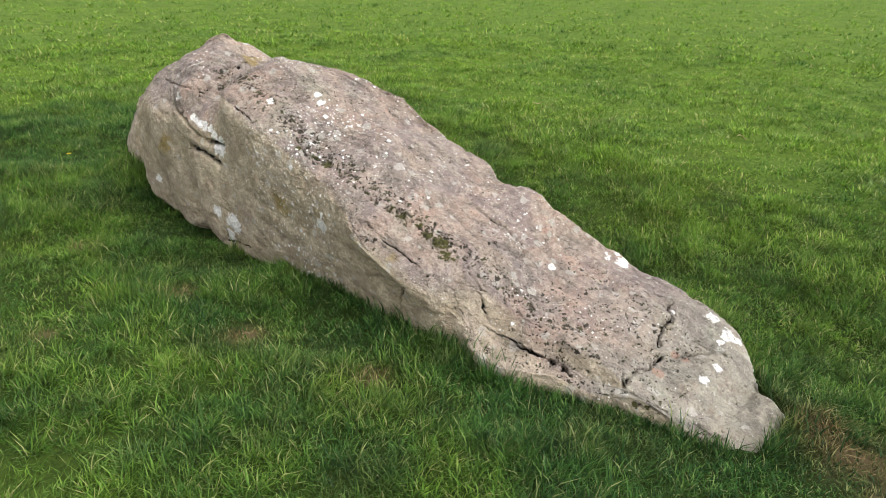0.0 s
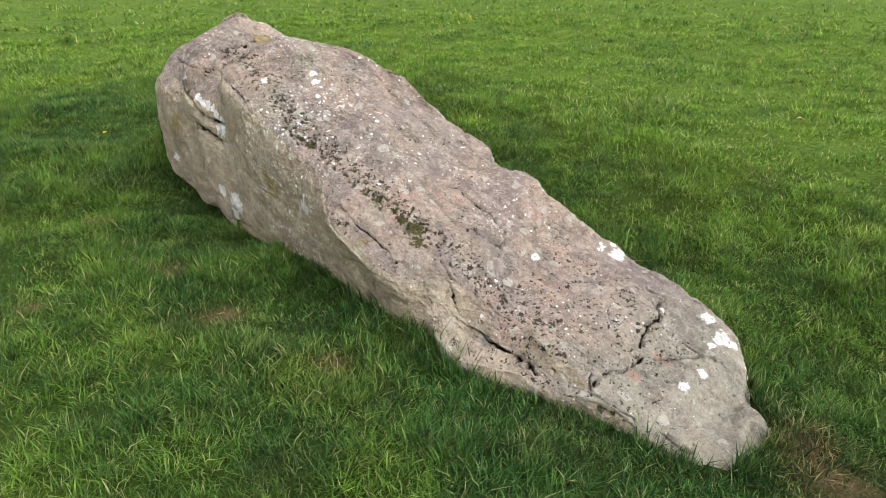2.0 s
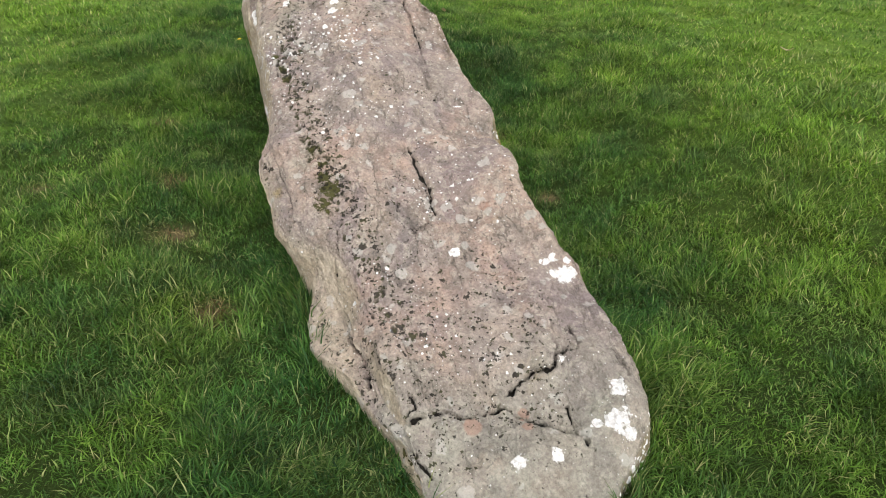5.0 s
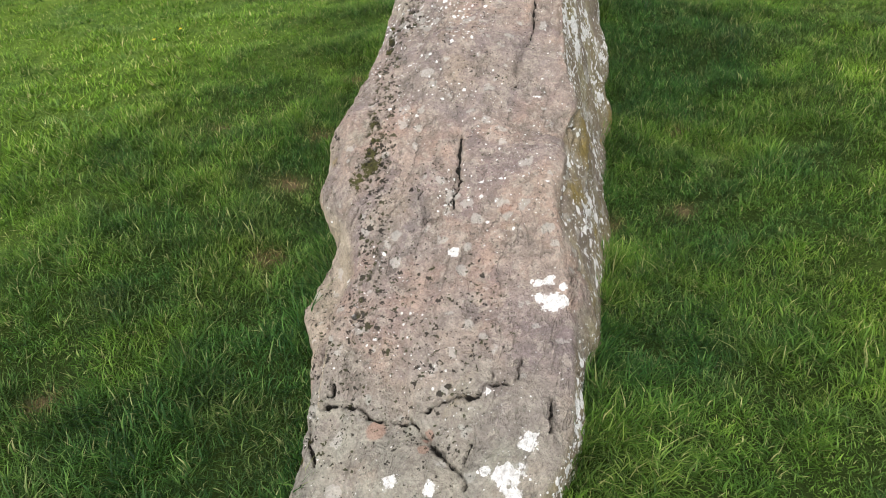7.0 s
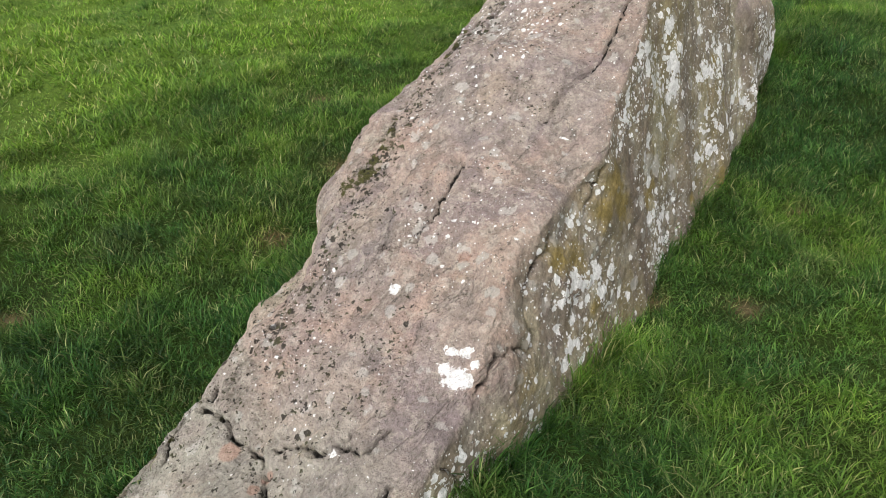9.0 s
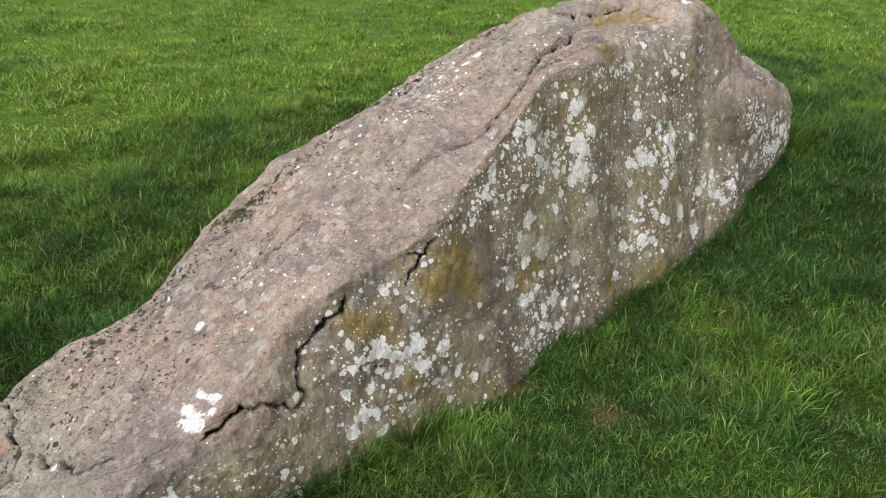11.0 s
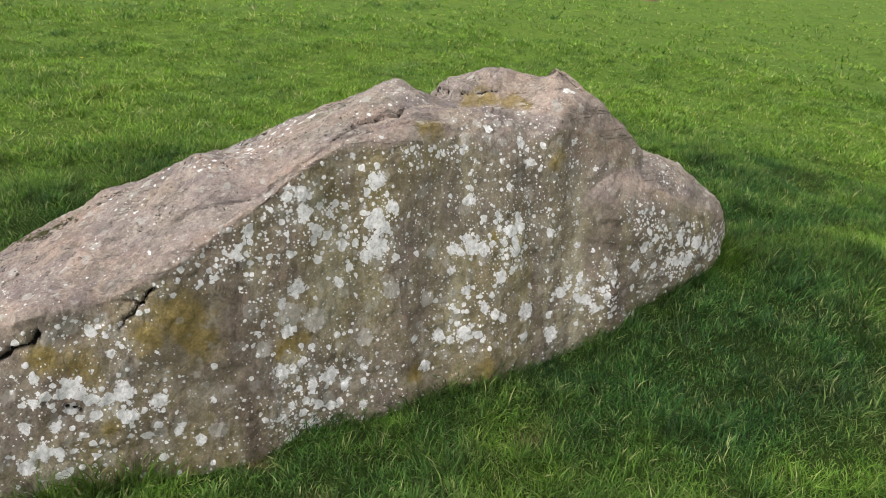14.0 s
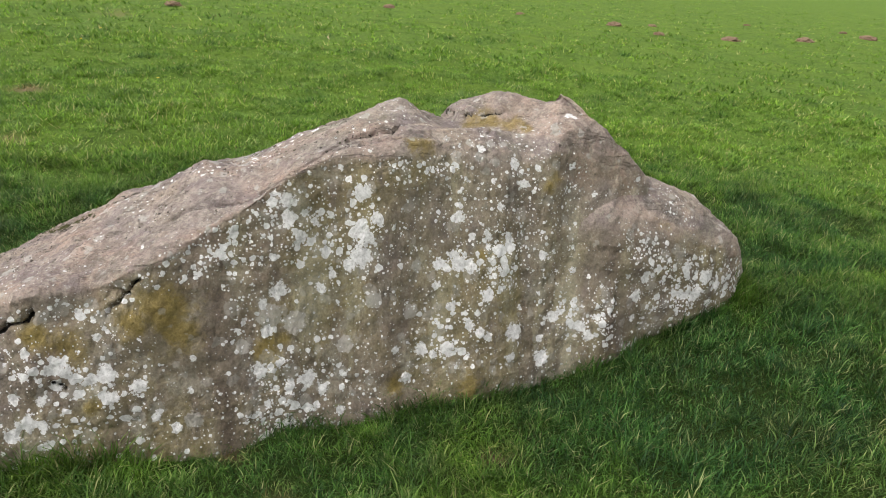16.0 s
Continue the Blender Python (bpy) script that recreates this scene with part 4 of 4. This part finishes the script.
def sward(name, x, y, per_tuft, spread, length, width, label, pick, bends=True, low=0.0):
    """Tufts of blades at the places given; every blade is a bent, tapering strip."""
    long_patch = 0.55 + 0.5 * smooth(0.36, 0.64, fbm(x * 2.9, y * 2.9, 3, 15)) + 0.5 * smooth(0.34, 0.66, fbm(x * 7.5, y * 7.5, 2, 19))
    drift = 2 * np.pi * fbm(x * 0.9, y * 0.9, 2, 47) * 2
    n = len(x) * per_tuft
    X, Y = np.repeat(x, per_tuft), np.repeat(y, per_tuft)
    tuft = np.repeat(pick.random(len(x)), per_tuft)
    turn = pick.uniform(0, 2 * np.pi, n)
    out = spread * np.sqrt(pick.random(n))
    X, Y = X + out * np.cos(turn), Y + out * np.sin(turn)
    heading = turn + pick.normal(0, 1.3, n)
    lean_x = np.cos(heading) * 0.95 + 0.10 * np.cos(np.repeat(drift, per_tuft))
    lean_y = np.sin(heading) * 0.95 + 0.10 * np.sin(np.repeat(drift, per_tuft))
    lean = pick.uniform(0.5, 1.6, n)
    size = length * np.repeat(long_patch, per_tuft) * pick.uniform(0.55, 1.25, n)
    inside = in_stone(X, Y)
    fringe = np.exp(-(np.minimum(inside, 0) / 0.06) ** 2)
    size *= 1 + 0.7 * fringe
    lean *= 1 - 0.45 * fringe
    worn = bareness(X, Y)
    keep = (inside < 0.015) & (pick.random(n) > 0.78 * worn)
    X, Y, lean_x, lean_y, lean, size, worn, tuft = (q[keep] for q in (X, Y, lean_x, lean_y, lean, size, worn, tuft))
    n = len(X)
    Z = ground_height(X, Y) - 0.004
    wide = width * pick.uniform(0.7, 1.3, n)
    facing = np.arctan2(lean_y, lean_x) + np.pi / 2 + pick.normal(0, 0.5, n)
    sx, sy = np.cos(facing) * wide / 2, np.sin(facing) * wide / 2
    run = size * np.sin(lean * 1.15)
    rise = size * (np.cos(lean * 1.0) + 0.08)
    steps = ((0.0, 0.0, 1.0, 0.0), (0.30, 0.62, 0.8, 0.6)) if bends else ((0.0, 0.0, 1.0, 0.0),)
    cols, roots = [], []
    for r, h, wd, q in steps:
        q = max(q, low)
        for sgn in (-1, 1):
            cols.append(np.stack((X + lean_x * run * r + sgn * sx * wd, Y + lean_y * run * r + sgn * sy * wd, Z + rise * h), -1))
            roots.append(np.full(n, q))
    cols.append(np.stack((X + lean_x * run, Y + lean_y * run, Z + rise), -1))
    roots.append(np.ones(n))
    m = len(cols)
    verts = np.stack(cols, 1).reshape(-1, 3)
    base = np.arange(n)[:, None] * m
    if bends:
        loops = np.concatenate((base + 0, base + 1, base + 3, base + 2, base + 2, base + 3, base + 4), 1).reshape(-1)
        sizes = np.tile((4, 3), n)
    else:
        loops = np.concatenate((base + 0, base + 1, base + 2), 1).reshape(-1)
        sizes = np.full(n, 3)
    me = array_mesh(name, verts, loops, sizes, GRASS)
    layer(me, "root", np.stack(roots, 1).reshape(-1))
    dry = np.clip(worn * 1.2 + 0.12 * smooth(0.58, 0.75, fbm(X * 3.1, Y * 3.1, 3, 71)), 0, 1)
    layer(me, "dry", np.repeat(dry, m))
    layer(me, "tuft", np.repeat(tuft, m))
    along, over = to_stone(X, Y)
    # how far blades darken beside the stone, part lush growth, part painted shade
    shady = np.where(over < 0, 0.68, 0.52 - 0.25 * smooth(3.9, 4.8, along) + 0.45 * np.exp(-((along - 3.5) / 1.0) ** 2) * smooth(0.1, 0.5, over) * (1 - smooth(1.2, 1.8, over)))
    layer(me, "lush_shade", np.repeat(shady * (1 - smooth(0.2, 2.8 - 0.6 * smooth(0.3, 1.0, over), axis_distance(X, Y) + 1.2 * (fbm(X * 1.5, Y * 1.5, 3, 53) - 0.5))), m))
    tagged(new(name, me), label, "grass", kind="stuff")


def scatter(count, reach, pick):
    r = reach * np.sqrt(pick.random(count))
    a = pick.uniform(0, 2 * np.pi, count)
    return 0.3 + r * np.cos(a), 3.1 + r * np.sin(a)


def grow_grass():
    pick = np.random.default_rng(5)
    x, y = scatter(112000, 4.4, pick)
    d = axis_distance(x, y)
    near = (d < 2.2) & (pick.random(len(x)) < np.clip(1.45 - 0.5 * d, 0.3, 1))
    x, y = x[near], y[near]
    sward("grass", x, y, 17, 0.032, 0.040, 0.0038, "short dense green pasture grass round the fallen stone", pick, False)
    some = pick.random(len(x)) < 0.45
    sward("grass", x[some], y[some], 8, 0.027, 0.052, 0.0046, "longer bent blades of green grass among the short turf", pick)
    x, y = scatter(66000, 8.0, pick)
    d = axis_distance(x, y)
    mid = (d > 1.9) & (pick.random(len(x)) < np.clip(1.3 - 0.14 * d, 0.3, 1))
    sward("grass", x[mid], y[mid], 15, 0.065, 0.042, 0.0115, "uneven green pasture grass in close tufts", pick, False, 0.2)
    r = 7.0 * (50.0 / 7.0) ** pick.random(56000)
    a = pick.uniform(0, 2 * np.pi, len(r))
    sward("grass", 0.3 + r * np.cos(a), 3.1 + r * np.sin(a), 6, 0.08, 0.060, 0.024, "pasture grass thinning into the far field", pick, False, 0.5)


build_ground()
grow_grass()

# ---------------------------------------------------------------- molehills and small things in the field
MOLEHILLS = [(-7.3, -6.0, 0.36), (-13.2, -5.3, 0.37), (-15.6, -2.8, 0.32), (-15.7, -0.3, 0.45), (-17.4, 0.2, 0.32), (-14.5, 1.1, 0.31), (-16.0, 2.4, 0.56), (-18.5, 3.8, 0.59), (-22.6, 5.2, 0.61), (-24.9, 4.5, 0.33), (-22.2, 1.9, 0.25)]


def molehill(x, y, width, seed):
    bm = bmesh.new()
    bmesh.ops.create_icosphere(bm, subdivisions=4, radius=1.0)
    for v in bm.verts:
        c = v.co
        k = 1 + 0.30 * noise.fractal(c * 2.3 + Vector((seed, 0, 0)), 0.8, 2.0, 4)
        c.x *= k * width * 0.38
        c.y *= k * width * 0.35
        c.z = max(c.z, -0.25) * width * 0.16 * k
    ob = part("molehill", bm, EARTH)
    ob.location = (x, y, float(ground_height(np.array([x]), np.array([y]))[0]) + 0.02)
    ob.rotation_euler = (0, 0, seed)
    tagged(ob, "low heap of crumbly reddish-brown soil in the grass", "molehill", group="molehills in the far field")


for k, (mx, my, mw) in enumerate(MOLEHILLS):
    molehill(mx, my, mw, k * 1.7)


# small yellow flowers, and a few dead leaves and stalks lying on the sward
FLOWERS = [(-2.9, 2.1), (-3.1, 2.3), (-5.9, 1.5), (-4.2, -3.6), (-4.0, -1.6), (-2.7, -0.6), (-3.4, -2.8), (-6.3, -0.9), (-2.2, 4.1)]
LEAVES = [(-4.4, 2.9, 0.4), (-1.55, 5.6, 1.9), (2.35, 5.2, 0.2), (1.35, 1.45, 2.4), (-6.6, -1.8, 1.1), (0.9, 6.1, 2.9)]


def height_at(x, y):
    return float(ground_height(np.array([x]), np.array([y]))[0])


def plain(name, color, roughness=0.6):
    n = Nodes(name)
    return n.done(n.mix(n.noise(90.0, 3), tuple(c * 0.75 for c in color), color), roughness)


PETAL, STALK, STRAW = plain("yellow_petal", (0.75, 0.55, 0.04)), plain("green_stalk", (0.10, 0.20, 0.04)), plain("dead_leaf", (0.50, 0.42, 0.27), 0.8)


def flower():
    head = tagged(new("flower"), "small yellow dandelion flower in the grass", "flower", group="flowers in the pasture")
    bm = bmesh.new()
    bmesh.ops.create_cone(bm, segments=7, radius1=0.0018, radius2=0.0014, depth=0.06, cap_ends=True)
    bmesh.ops.translate(bm, vec=(0, 0, 0.03), verts=bm.verts)
    part("stalk", bm, STALK, head)
    bm = bmesh.new()
    for ring, (count, reach, lift) in enumerate(((14, 0.016, 0.002), (10, 0.011, 0.006), (6, 0.006, 0.009))):
        for k in range(count):
            a = 2 * math.pi * (k + 0.5 * ring) / count
            out, side = Vector((math.cos(a), math.sin(a), 0)), Vector((-math.sin(a), math.cos(a), 0))
            tip = out * reach + Vector((0, 0, 0.06 + lift))
            foot = Vector((0, 0, 0.059))
            bm.faces.new([bm.verts.new(q) for q in (foot, foot + out * reach * 0.5 - side * 0.002, tip, foot + out * reach * 0.5 + side * 0.002)])
    part("petals", bm, PETAL, head)
    return head


def leaf(x, y, turn):
    bm = bmesh.new()
    rows = []
    for k in range(9):
        t = k / 8
        w = 0.016 * math.sin(math.pi * min(t * 1.05 + 0.02, 1.0)) + 0.0008
        bend = 0.014 * math.sin(t * 4 + turn)
        rows.append([bm.verts.new((0.09 * (t - 0.5), w * j, 0.05 + bend + 0.006 * abs(j))) for j in (-1, 0, 1)])
    for a, b in zip(rows[:-1], rows[1:]):
        for j in (0, 1):
            bm.faces.new((a[j], a[j + 1], b[j + 1], b[j]))
    bmesh.ops.solidify(bm, geom=bm.faces[:], thickness=0.0006)
    ob = part("dead_leaf", bm, STRAW)
    ob.location, ob.rotation_euler = (x, y, height_at(x, y)), (0, 0.15, turn)
    tagged(ob, "pale dry curled dead leaf lying on the grass", "leaf", group="dead leaves on the pasture")


first = flower()
first.matrix_basis = pose(*FLOWERS[0], height_at(*FLOWERS[0]))
for k, (fx, fy) in enumerate(FLOWERS[1:]):
    copy_thing(first, pose(fx, fy, height_at(fx, fy), 6 * math.sin(k), 5 * math.cos(2.0 * k), 50 * k))
for lx, ly, lt in LEAVES:
    leaf(lx, ly, lt)
